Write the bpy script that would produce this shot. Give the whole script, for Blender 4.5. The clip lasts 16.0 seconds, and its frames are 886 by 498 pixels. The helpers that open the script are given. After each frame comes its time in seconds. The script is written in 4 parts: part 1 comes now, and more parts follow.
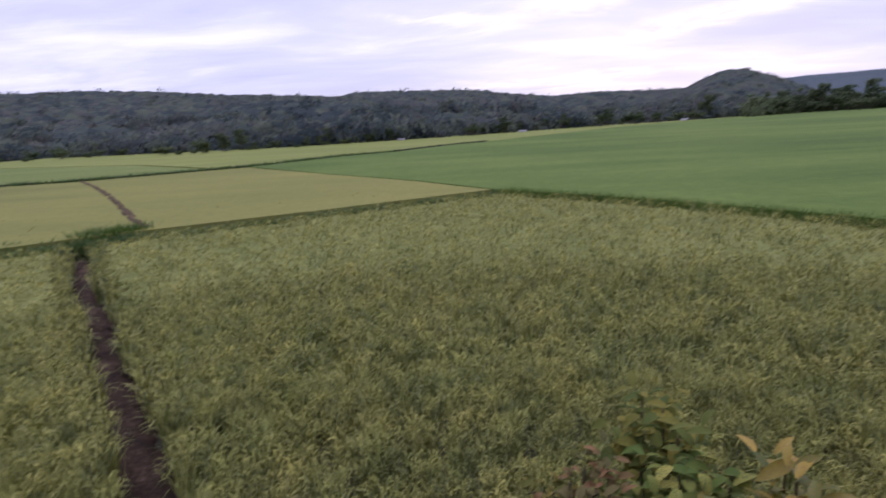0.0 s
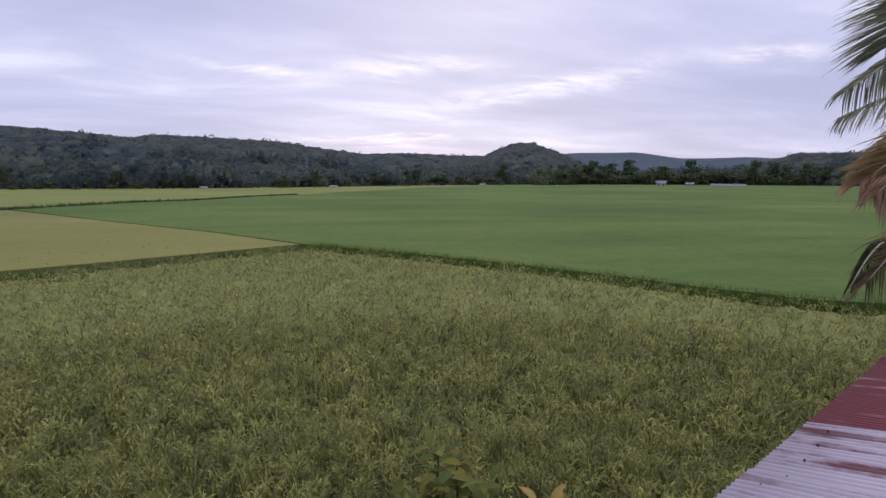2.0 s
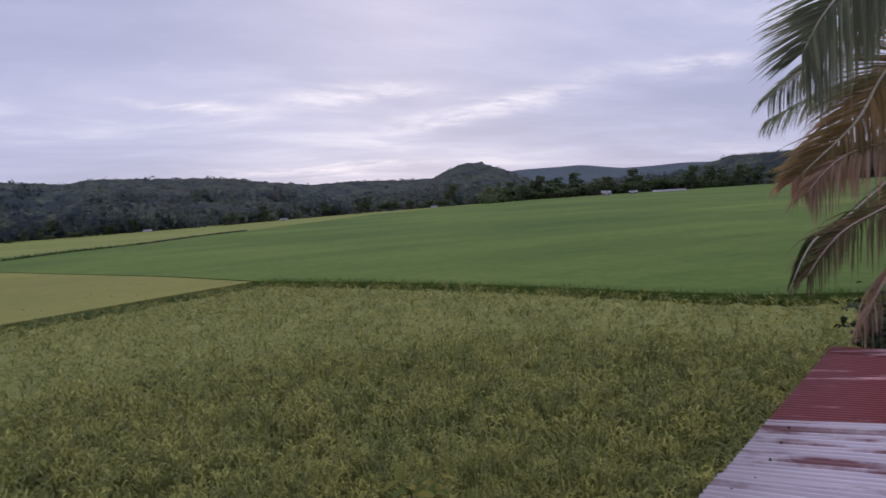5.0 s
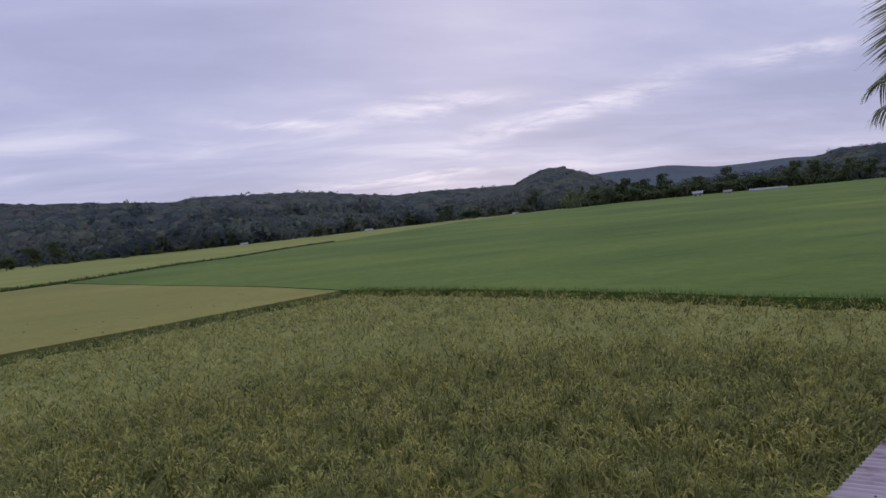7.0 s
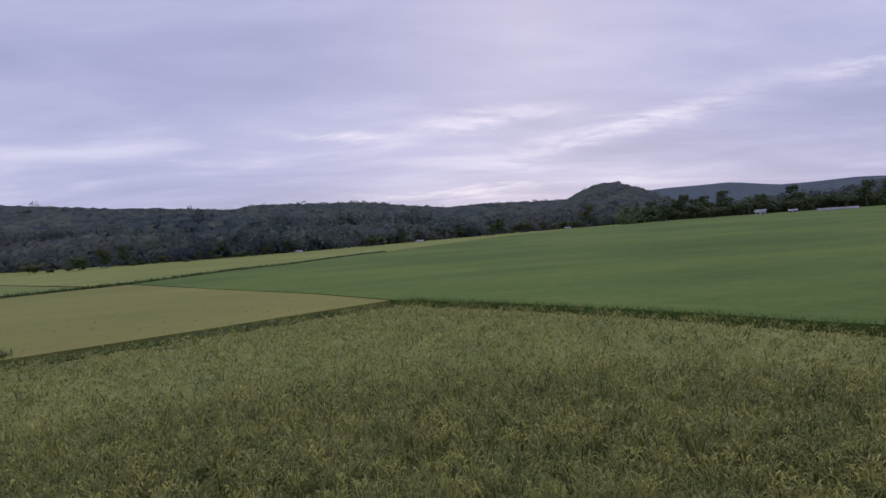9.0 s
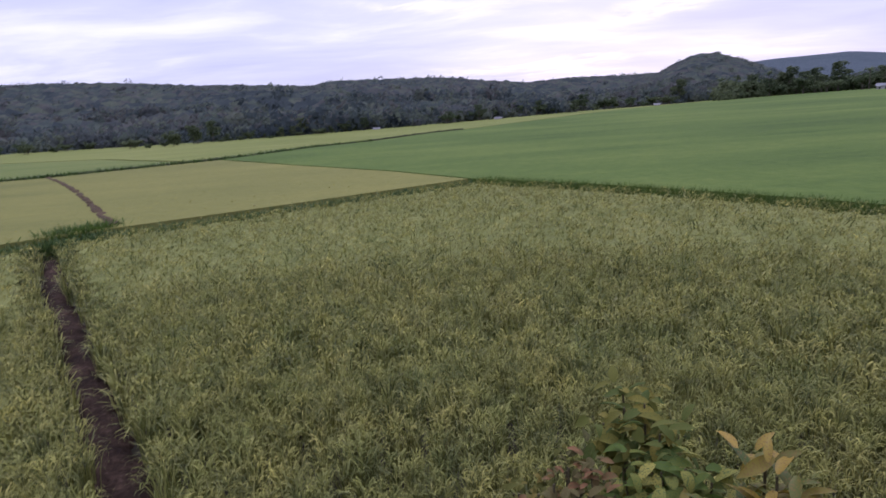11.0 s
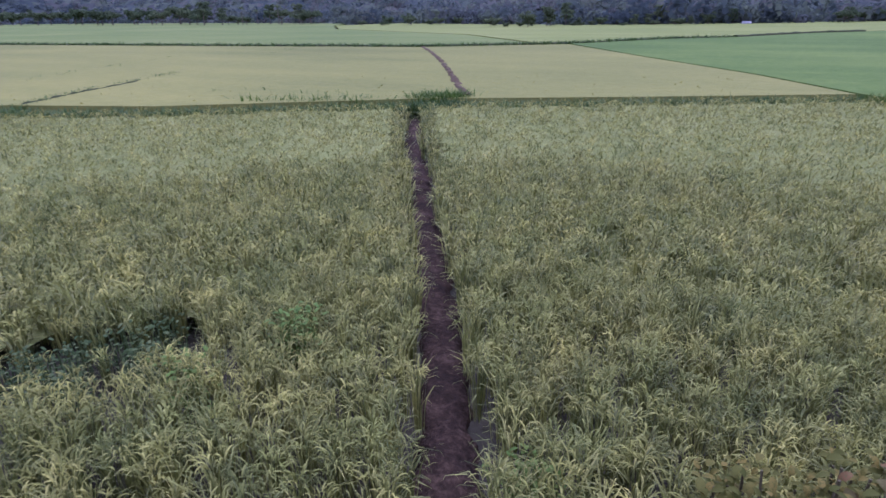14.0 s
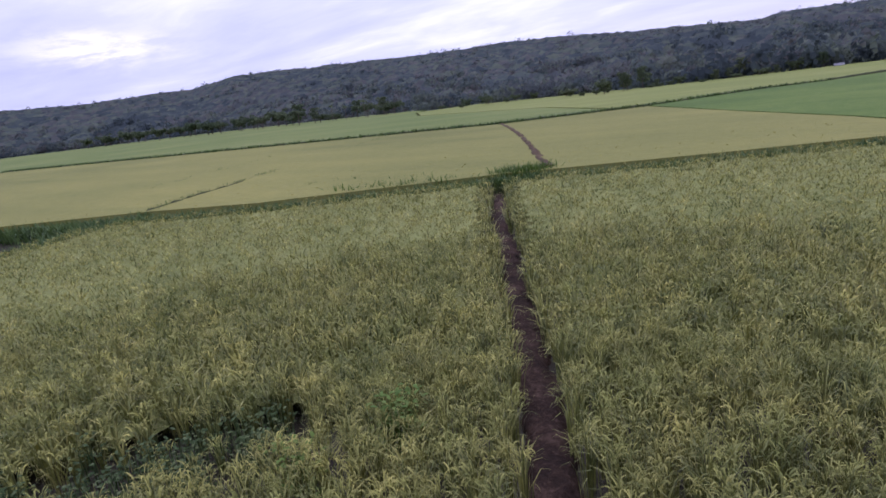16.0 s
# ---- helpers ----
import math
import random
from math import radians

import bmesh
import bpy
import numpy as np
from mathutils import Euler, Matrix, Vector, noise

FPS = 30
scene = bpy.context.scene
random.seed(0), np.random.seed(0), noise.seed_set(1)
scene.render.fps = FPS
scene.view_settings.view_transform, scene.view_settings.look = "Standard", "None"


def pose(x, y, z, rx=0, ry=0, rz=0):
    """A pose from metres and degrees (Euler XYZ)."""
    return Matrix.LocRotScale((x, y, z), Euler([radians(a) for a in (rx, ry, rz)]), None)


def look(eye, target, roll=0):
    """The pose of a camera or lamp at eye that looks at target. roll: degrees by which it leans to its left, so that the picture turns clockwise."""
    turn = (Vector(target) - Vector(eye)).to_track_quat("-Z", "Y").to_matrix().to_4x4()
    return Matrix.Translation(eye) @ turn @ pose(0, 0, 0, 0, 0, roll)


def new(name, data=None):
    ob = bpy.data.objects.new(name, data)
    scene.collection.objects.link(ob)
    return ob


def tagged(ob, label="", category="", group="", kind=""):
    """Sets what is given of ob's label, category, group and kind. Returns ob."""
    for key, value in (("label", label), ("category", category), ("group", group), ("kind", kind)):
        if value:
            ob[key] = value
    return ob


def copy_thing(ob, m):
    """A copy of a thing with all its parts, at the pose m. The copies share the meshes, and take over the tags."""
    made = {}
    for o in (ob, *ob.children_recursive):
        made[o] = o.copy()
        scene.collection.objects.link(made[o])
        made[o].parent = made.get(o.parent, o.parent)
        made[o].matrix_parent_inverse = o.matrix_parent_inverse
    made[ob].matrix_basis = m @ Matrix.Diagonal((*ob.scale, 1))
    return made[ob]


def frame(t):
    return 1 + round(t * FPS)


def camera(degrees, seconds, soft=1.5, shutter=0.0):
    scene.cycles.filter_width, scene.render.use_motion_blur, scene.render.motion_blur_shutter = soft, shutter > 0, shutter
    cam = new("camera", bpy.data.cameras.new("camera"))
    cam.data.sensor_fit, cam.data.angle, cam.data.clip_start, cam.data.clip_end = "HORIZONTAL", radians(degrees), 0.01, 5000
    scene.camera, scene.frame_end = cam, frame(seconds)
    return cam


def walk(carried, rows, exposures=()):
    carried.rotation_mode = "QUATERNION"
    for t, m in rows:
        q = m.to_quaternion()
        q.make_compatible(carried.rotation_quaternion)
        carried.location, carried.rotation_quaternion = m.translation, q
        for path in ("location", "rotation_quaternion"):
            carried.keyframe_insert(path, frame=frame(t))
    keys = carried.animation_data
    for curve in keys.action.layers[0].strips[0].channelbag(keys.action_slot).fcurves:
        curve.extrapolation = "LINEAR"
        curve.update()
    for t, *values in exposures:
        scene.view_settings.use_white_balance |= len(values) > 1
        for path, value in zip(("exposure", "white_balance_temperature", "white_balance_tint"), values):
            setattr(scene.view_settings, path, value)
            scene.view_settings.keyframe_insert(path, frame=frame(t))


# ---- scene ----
cam = camera(74.05, 16.0, soft=1.5, shutter=0.4)
# seconds, x, y, z, yaw, pitch, lean to the right
ROWS = [
    (0.0, -0.003, -0.051, 3.910, 0.00, -11.79, 3.22),
    (0.5, 0.040, -0.043, 3.936, -8.08, -8.73, 1.79),
    (1.0, 0.072, -0.071, 3.973, -13.74, -8.16, 0.65),
    (1.5, 0.084, -0.067, 3.973, -17.38, -6.97, 1.42),
    (2.0, 0.071, -0.069, 3.972, -18.67, -6.92, -0.41),
    (2.5, 0.093, -0.050, 3.972, -21.39, -6.45, 0.88),
    (3.0, 0.102, -0.051, 3.966, -23.64, -6.17, 0.88),
    (3.2, 0.111, -0.043, 3.951, -24.95, -5.98, 0.37),
    (4.2, 0.100, -0.040, 3.975, -28.00, -5.20, 1.60),
    (5.3, 0.083, -0.039, 4.000, -20.61, -4.48, 3.47),
    (5.5, 0.083, -0.043, 3.998, -19.51, -4.27, 2.81),
    (6.0, 0.085, -0.046, 3.995, -17.69, -4.06, 4.01),
    (6.5, 0.085, -0.050, 3.999, -15.79, -3.82, 5.79),
    (7.0, 0.069, -0.058, 3.998, -15.14, -3.43, 5.41),
    (7.5, 0.042, -0.131, 4.004, -15.07, -2.25, 7.15),
    (8.0, 0.071, -0.070, 4.004, -15.04, -2.00, 6.05),
    (8.2, 0.077, -0.054, 3.992, -13.70, -1.73, 5.49),
    (10.3, 0.007, -0.040, 4.006, -7.21, -6.97, 3.93),
    (10.5, 0.016, -0.020, 3.996, -5.16, -9.13, 4.84),
    (11.0, 0.003, 0.028, 3.982, -2.09, -13.05, 4.08),
    (11.5, -0.013, 0.050, 3.964, 2.34, -15.49, 3.54),
    (12.0, -0.037, 0.073, 3.936, 9.40, -16.50, 2.18),
    (12.5, -0.074, 0.095, 3.910, 17.18, -18.37, 1.89),
    (13.0, -0.106, 0.097, 3.904, 23.17, -20.22, 0.60),
    (13.5, -0.123, 0.113, 3.889, 27.55, -21.36, 1.67),
    (14.0, -0.135, 0.087, 3.895, 29.38, -21.85, 0.77),
    (14.5, -0.153, 0.096, 3.904, 33.80, -23.44, 3.41),
    (15.0, -0.188, 0.112, 3.907, 37.45, -19.83, 5.04),
    (15.5, -0.165, 0.087, 3.934, 38.89, -16.81, 7.25),
    (16.0, -0.160, 0.054, 3.950, 37.96, -14.17, 7.03),
]
EXPOSURES = [(0.0, 0.28, 6400, 18), (1.5, 0.06, 6500, 14), (3.0, -0.08, 6500, 12), (5.5, -0.25, 6500, 12), (8.0, -0.36, 6300, 16), (10.5, -0.06, 6350, 16), (11.0, 0.26, 6200, 19), (11.5, 0.42, 6050, 22),
             (12.0, 0.54, 5700, 29), (12.5, 0.74, 5500, 32), (13.5, 0.84, 5250, 32), (14.5, 0.86, 5250, 31), (15.0, 0.86, 5350, 30), (15.3, 0.8, 5250, 36), (16.0, 0.4, 5950, 24)]
walk(cam, [(t, pose(x, y, z, 0, 0, yaw) @ pose(0, 0, 0, 90 + pitch) @ pose(0, 0, 0, 0, 0, -lean))
           for t, x, y, z, yaw, pitch, lean in ROWS], EXPOSURES)


# ---- node helpers ----
class Net:
    """A short way to write node trees."""

    def __init__(self, tree):
        self.t = tree
        tree.nodes.clear()

    def n(self, kind, **kw):
        node = self.t.nodes.new(kind)
        ins = kw.pop("ins", {})
        for k, v in kw.items():
            setattr(node, k, v)
        for k, v in ins.items():
            self.put(node.inputs[k], v)
        return node

    def put(self, socket, v):
        if isinstance(v, bpy.types.NodeSocket):
            self.t.links.new(v, socket)
        elif isinstance(v, bpy.types.Node):
            self.t.links.new(v.outputs[0], socket)
        else:
            socket.default_value = v

    def math(self, op, a, b=0.0, clamp=False):
        return self.n("ShaderNodeMath", operation=op, use_clamp=clamp, ins={0: a, 1: b}).outputs[0]

    def noise(self, vec, scale, detail=3.0, rough=0.55):
        return self.n("ShaderNodeTexNoise", ins={"Vector": vec, "Scale": scale, "Detail": detail, "Roughness": rough}).outputs["Fac"]

    def ramp(self, fac, stops):
        r = self.n("ShaderNodeValToRGB", ins={"Fac": fac})
        el = r.color_ramp.elements
        while len(el) < len(stops):
            el.new(0.5)
        for e, (p, c) in zip(el, stops):
            e.position, e.color = p, (*c, 1) if len(c) == 3 else c
        return r.outputs["Color"]

    def mix(self, fac, a, b, blend="MIX"):
        m = self.n("ShaderNodeMix", data_type="RGBA", blend_type=blend)
        self.put(m.inputs[0], fac)
        self.put(m.inputs[6], a if not isinstance(a, tuple) else (*a, 1))
        self.put(m.inputs[7], b if not isinstance(b, tuple) else (*b, 1))
        return m.outputs[2]


# ---- world, sun ----
world = bpy.data.worlds.new("overcast")
scene.world = world
world.use_nodes = True
w = Net(world.node_tree)
SUN_EL, SUN_AZ = radians(24), radians(20)
sky = w.n("ShaderNodeTexSky", sky_type="NISHITA", sun_disc=False, sun_elevation=SUN_EL, sun_rotation=SUN_AZ)
way = w.n("ShaderNodeTexCoord").outputs["Generated"]
sep = w.n("ShaderNodeSeparateXYZ", ins={0: way})
low = w.math("ADD", w.math("MAXIMUM", sep.outputs[2], 0.0), 0.11)
flat = w.n("ShaderNodeCombineXYZ", ins={0: w.math("DIVIDE", sep.outputs[0], low), 1: w.math("DIVIDE", sep.outputs[1], low), 2: 0.37})
bend = w.n("ShaderNodeVectorMath", operation="ADD", ins={0: flat.outputs[0], 1: w.n("ShaderNodeTexNoise", ins={"Vector": flat.outputs[0], "Scale": 0.6, "Detail": 2.0}).outputs["Color"]})
stretch = w.n("ShaderNodeMapping", ins={"Vector": bend.outputs[0], "Location": (1.3, 0.4, 0), "Rotation": (0, 0, radians(-24)), "Scale": (0.55, 1.1, 1)})
big = w.noise(stretch.outputs[0], 0.62, 3.0, 0.5)
fine = w.noise(stretch.outputs[0], 1.9, 6.0, 0.6)
cover = w.math("ADD", w.math("MULTIPLY", big, 0.65), w.math("MULTIPLY", fine, 0.35))
cloud = w.ramp(cover, [(0.36, (0.47, 0.49, 0.73)), (0.47, (0.55, 0.57, 0.83)), (0.55, (0.63, 0.645, 0.90)), (0.66, (0.86, 0.86, 1.06))])
bearing = w.math("ARCTAN2", sep.outputs[0], sep.outputs[1])
height = w.math("ARCSINE", sep.outputs[2])


def cloud_break(az, el, wide, tall, tilt):
    """How far a bearing lies inside a long thin gap of the cloud, 1 at its middle."""
    a, e = w.math("SUBTRACT", bearing, radians(az)), w.math("SUBTRACT", height, radians(el))
    e = w.math("ADD", e, w.math("MULTIPLY", a, -tilt))
    e = w.math("ADD", e, w.math("MULTIPLY", w.math("SUBTRACT", fine, 0.5), 0.06))
    d = w.math("ADD", w.math("POWER", w.math("DIVIDE", a, radians(wide)), 2.0), w.math("POWER", w.math("ABSOLUTE", w.math("DIVIDE", e, radians(tall))), 2.0))
    return w.math("POWER", 2.72, w.math("MULTIPLY", d, -1.0))


gaps = cloud_break(15.3, 10.1, 7.5, 0.75, 0.02)
for spec in ((1.5, 9.6, 6, 0.6, -0.1), (28, 8.6, 10, 0.85, 0.16), (47, 10.3, 4, 0.7, -0.05), (12, 3.7, 9, 0.5, 0.0), (-65, 7.3, 5, 1.2, 0.0)):
    gaps = w.math("ADD", gaps, cloud_break(*spec))
ragged = w.n("ShaderNodeMapRange", ins={"Value": w.noise(stretch.outputs[0], 5.0, 5.0, 0.65), "From Min": 0.36, "From Max": 0.6, "To Min": 0.15, "To Max": 1.1}).outputs[0]
cloud = w.mix(w.math("MULTIPLY", w.math("MULTIPLY", gaps, ragged), 0.85, True), cloud, (1.03, 0.985, 1.13))
cloud = w.mix(w.math("MULTIPLY", cloud_break(44.3, 4.9, 3.5, 0.5, 0.0), 0.5, True), cloud, (0.5, 0.5, 0.72))
# an overcast sky is about three times as bright overhead as at the horizon
zenith = w.n("ShaderNodeMapRange", interpolation_type="SMOOTHSTEP", ins={"Value": sep.outputs[2], "From Min": 0.36, "From Max": 0.95, "To Min": 1.0, "To Max": 2.6}).outputs[0]
veil = w.n("ShaderNodeMixShader", ins={0: 0.9,
           1: w.n("ShaderNodeBackground", ins={"Color": sky.outputs[0], "Strength": 0.1}).outputs[0],
           2: w.n("ShaderNodeBackground", ins={"Color": cloud, "Strength": zenith}).outputs[0]})
w.n("ShaderNodeOutputWorld", ins={"Surface": veil.outputs[0]})
sun_data = bpy.data.lights.new("sun", "SUN")
sun_data.energy, sun_data.angle, sun_data.color = 0.6, radians(14), (1.0, 0.96, 0.9)
sun = new("sun", sun_data)
sun.matrix_world = look((40 * math.sin(SUN_AZ), 40 * math.cos(SUN_AZ), 60), (0, 0, 0))


# ---- materials ----
def material(name):
    m = bpy.data.materials.new(name)
    m.use_nodes = True
    return m, Net(m.node_tree)


def leaf_material(name, dark, mid, light, through_light=0.3, rough=0.55, patch=0.35, per_object=False, tint=None, mottle=0.0):
    """Foliage: a shade for every island or object, patches over metres, light that shines through."""
    m, q = material(name)
    rnd = q.n("ShaderNodeObjectInfo").outputs["Random"] if per_object else q.n("ShaderNodeNewGeometry").outputs["Random Per Island"]
    pos = q.n("ShaderNodeNewGeometry").outputs["Position"]
    wide = q.noise(pos, patch, 3.0)
    col = q.ramp(rnd, [(0.0, dark), (0.5, mid), (1.0, light)])
    shade = q.ramp(wide, [(0.3, (0.72, 0.8, 0.72)), (0.7, (1.22, 1.15, 1.0))])
    col = q.mix(1.0, col, shade, "MULTIPLY")
    if mottle:
        col = q.mix(1.0, col, q.ramp(q.noise(pos, mottle, 5.0, 0.7), [(0.36, (0.48, 0.52, 0.55)), (0.64, (1.46, 1.43, 1.34))]), "MULTIPLY")
    if tint:
        streak = q.noise(pos, 90.0, 2.0)
        col = q.mix(q.math("MULTIPLY", q.math("GREATER_THAN", streak, 0.56), 0.75), col, tint)
    b = q.n("ShaderNodeBsdfPrincipled", ins={"Base Color": col, "Roughness": rough, "Specular IOR Level": 0.25 if rough < 0.6 else 0.08})
    tr = q.n("ShaderNodeBsdfTranslucent", ins={"Color": col})
    mixed = q.n("ShaderNodeMixShader", ins={0: through_light, 1: b.outputs[0], 2: tr.outputs[0]})
    q.n("ShaderNodeOutputMaterial", ins={"Surface": mixed.outputs[0]})
    return m


def rough_material(name, stops, scale, fine, bump=0.3, rough=0.9, dist=0.05, metal=0.0, spec=0.08):
    """Earth, bark, canopies: two scales of mottling and a bump."""
    m, q = material(name)
    pos = q.n("ShaderNodeNewGeometry").outputs["Position"]
    a, b = q.noise(pos, scale, 4.0), q.noise(pos, fine, 5.0, 0.65)
    fac = q.math("ADD", q.math("MULTIPLY", a, 0.5), q.math("MULTIPLY", b, 0.5))
    col = q.ramp(fac, stops)
    bp = q.n("ShaderNodeBump", ins={"Strength": bump, "Distance": dist, "Height": b})
    s = q.n("ShaderNodeBsdfPrincipled", ins={"Base Color": col, "Roughness": rough, "Metallic": metal, "Specular IOR Level": spec, "Normal": bp.outputs[0]})
    q.n("ShaderNodeOutputMaterial", ins={"Surface": s.outputs[0]})
    return m


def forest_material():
    """Mixed woods: a shade for every crown, stands of greener, browner and darker trees over the slopes, with a bluish
    haze mixed into the colours.
    """
    m, q = material("forest crown, haze-tinted")
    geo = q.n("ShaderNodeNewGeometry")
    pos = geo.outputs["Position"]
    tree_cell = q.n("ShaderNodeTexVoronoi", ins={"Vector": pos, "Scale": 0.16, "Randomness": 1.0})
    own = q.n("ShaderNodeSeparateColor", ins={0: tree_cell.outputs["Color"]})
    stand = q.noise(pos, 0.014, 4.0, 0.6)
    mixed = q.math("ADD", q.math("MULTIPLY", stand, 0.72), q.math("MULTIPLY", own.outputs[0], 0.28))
    # the blue in these base colours stands in for haze over the slopes
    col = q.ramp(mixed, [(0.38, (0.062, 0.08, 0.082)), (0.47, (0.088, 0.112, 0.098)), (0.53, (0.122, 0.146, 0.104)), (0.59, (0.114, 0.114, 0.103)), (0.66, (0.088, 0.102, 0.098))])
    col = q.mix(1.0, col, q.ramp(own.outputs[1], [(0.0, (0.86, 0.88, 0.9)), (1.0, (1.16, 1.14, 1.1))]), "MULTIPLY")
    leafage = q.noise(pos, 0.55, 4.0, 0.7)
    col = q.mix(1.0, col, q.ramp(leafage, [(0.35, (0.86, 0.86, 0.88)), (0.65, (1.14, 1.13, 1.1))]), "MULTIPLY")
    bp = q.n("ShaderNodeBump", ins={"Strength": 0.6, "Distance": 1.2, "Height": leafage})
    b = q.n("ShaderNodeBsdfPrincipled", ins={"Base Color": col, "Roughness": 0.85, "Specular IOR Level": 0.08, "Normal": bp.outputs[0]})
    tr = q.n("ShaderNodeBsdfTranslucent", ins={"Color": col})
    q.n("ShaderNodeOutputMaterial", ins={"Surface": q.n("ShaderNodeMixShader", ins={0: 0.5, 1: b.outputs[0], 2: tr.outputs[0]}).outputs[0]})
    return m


def canopy_material(name, stops, streak=0.05, rough=0.9):
    """The top of a crop seen across the valley: broad patches, streaks along the planting rows, fine tips."""
    m, q = material(name)
    pos = q.n("ShaderNodeNewGeometry").outputs["Position"]
    rows = q.n("ShaderNodeMapping", ins={"Vector": pos, "Rotation": (0, 0, radians(-24)), "Scale": (0.22, 1.0, 1.0)}).outputs[0]
    a, b, c = q.noise(pos, 0.03, 3.0), q.noise(rows, 0.16, 4.0, 0.6), q.noise(pos, 1.9, 5.0, 0.65)
    fac = q.math("ADD", q.math("ADD", q.math("MULTIPLY", a, 0.42), q.math("MULTIPLY", b, 0.33)), q.math("MULTIPLY", c, 0.25))
    col = q.ramp(fac, stops)
    thin = q.n("ShaderNodeMapRange", ins={"Value": q.noise(rows, 0.35, 3.0, 0.5), "From Min": 0.6, "From Max": 0.72, "To Max": streak * 10}).outputs[0]
    col = q.mix(thin, col, q.mix(1.0, col, (0.72, 0.8, 0.75), "MULTIPLY"))
    bp = q.n("ShaderNodeBump", ins={"Strength": 0.6, "Distance": 0.12, "Height": c})
    s = q.n("ShaderNodeBsdfPrincipled", ins={"Base Color": col, "Roughness": rough, "Specular IOR Level": 0.08, "Normal": bp.outputs[0]})
    q.n("ShaderNodeOutputMaterial", ins={"Surface": s.outputs[0]})
    return m


RICE_LEAF = leaf_material("rice leaf", (0.112, 0.125, 0.038), (0.197, 0.205, 0.062), (0.318, 0.305, 0.108), 0.28, patch=1.1, mottle=3.4)
RICE_EAR = leaf_material("rice ear", (0.155, 0.16, 0.05), (0.222, 0.224, 0.072), (0.325, 0.308, 0.11), 0.3, 0.7, patch=1.1, mottle=3.4)
RIPE_LEAF = leaf_material("ripe rice leaf", (0.17, 0.163, 0.034), (0.195, 0.182, 0.04), (0.22, 0.20, 0.047), 0.5, patch=0.12)
GREEN_LEAF = leaf_material("green rice leaf", (0.055, 0.098, 0.020), (0.07, 0.118, 0.024), (0.09, 0.135, 0.03), 0.5, patch=0.06)
GRASS_LEAF = leaf_material("bund grass", (0.04, 0.075, 0.02), (0.065, 0.11, 0.03), (0.10, 0.15, 0.045))
WEED_LEAF = leaf_material("broad weed leaf", (0.03, 0.05, 0.018), (0.055, 0.082, 0.032), (0.115, 0.14, 0.065), 0.25, 0.7)
FERN_LEAF = leaf_material("light green weed leaf", (0.085, 0.14, 0.035), (0.12, 0.18, 0.045), (0.17, 0.22, 0.065), 0.3, 0.7)
SOIL = rough_material("wet field soil", [(0.35, (0.03, 0.028, 0.018)), (0.6, (0.06, 0.052, 0.034))], 0.8, 14.0, 0.5)
PATH_MUD = rough_material("trodden mud", [(0.35, (0.016, 0.011, 0.008)), (0.5, (0.038, 0.024, 0.016)), (0.65, (0.10, 0.064, 0.042))], 1.5, 16.0, 1.0)
RICE_TOP = rough_material("rice canopy", [(0.3, (0.125, 0.14, 0.042)), (0.5, (0.185, 0.2, 0.062)), (0.7, (0.25, 0.25, 0.085))], 0.5, 9.0, 0.8, dist=0.1)
DRY_MUD = rough_material("dry straw mud", [(0.35, (0.045, 0.032, 0.018)), (0.65, (0.105, 0.075, 0.042))], 1.0, 9.0, 0.8)
BUND_EARTH = rough_material("overgrown bund", [(0.35, (0.022, 0.028, 0.010)), (0.65, (0.05, 0.055, 0.022))], 0.5, 5.0, 0.8)
RIPE_TOP = canopy_material("ripe rice canopy", [(0.38, (0.118, 0.124, 0.034)), (0.5, (0.155, 0.154, 0.042)), (0.62, (0.198, 0.186, 0.05))], 0.03)
GREEN_TOP = canopy_material("green rice canopy", [(0.38, (0.049, 0.083, 0.017)), (0.5, (0.075, 0.115, 0.023)), (0.62, (0.12, 0.155, 0.034))], 0.09)
STRIP_TOP = canopy_material("half-grown rice canopy", [(0.38, (0.085, 0.118, 0.03)), (0.5, (0.112, 0.14, 0.036)), (0.62, (0.145, 0.165, 0.048))], 0.05)
PALE_TOP = canopy_material("pale rice canopy", [(0.38, (0.115, 0.142, 0.034)), (0.5, (0.148, 0.168, 0.042)), (0.62, (0.182, 0.193, 0.055))], 0.05)
# distant ridge: its haze is painted, as a blue-green base colour
HAZED_RIDGE = rough_material("far wooded ridge, haze in colour", [(0.35, (0.042, 0.058, 0.066)), (0.65, (0.07, 0.09, 0.098))], 0.004, 0.05, 0.8, dist=8.0)
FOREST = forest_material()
TREE_LEAF = leaf_material("tree crown", (0.054, 0.074, 0.042), (0.082, 0.108, 0.058), (0.118, 0.142, 0.076), 0.42, 0.8, patch=0.05)
BARK = rough_material("bark", [(0.35, (0.08, 0.065, 0.05)), (0.65, (0.17, 0.145, 0.12))], 3.0, 30.0, 0.6, dist=0.02)
PALM_GREEN = leaf_material("palm leaflet", (0.2, 0.215, 0.15), (0.29, 0.305, 0.21), (0.4, 0.41, 0.3), 0.6, 0.4, patch=1.5)
PALM_YELLOWING = leaf_material("yellowing palm leaflet", (0.14, 0.115, 0.05), (0.20, 0.155, 0.065), (0.28, 0.20, 0.09), 0.4, 0.6, patch=1.5)
PALM_LEAFLET = leaf_material("single yellowing palm leaflet", (0.22, 0.175, 0.085), (0.32, 0.24, 0.115), (0.46, 0.31, 0.17), 0.55, 0.6, patch=1.5, per_object=True)
PALM_DEAD = leaf_material("dry palm leaflet", (0.28, 0.175, 0.125), (0.42, 0.27, 0.19), (0.55, 0.37, 0.28), 0.45, 0.8, patch=1.5)
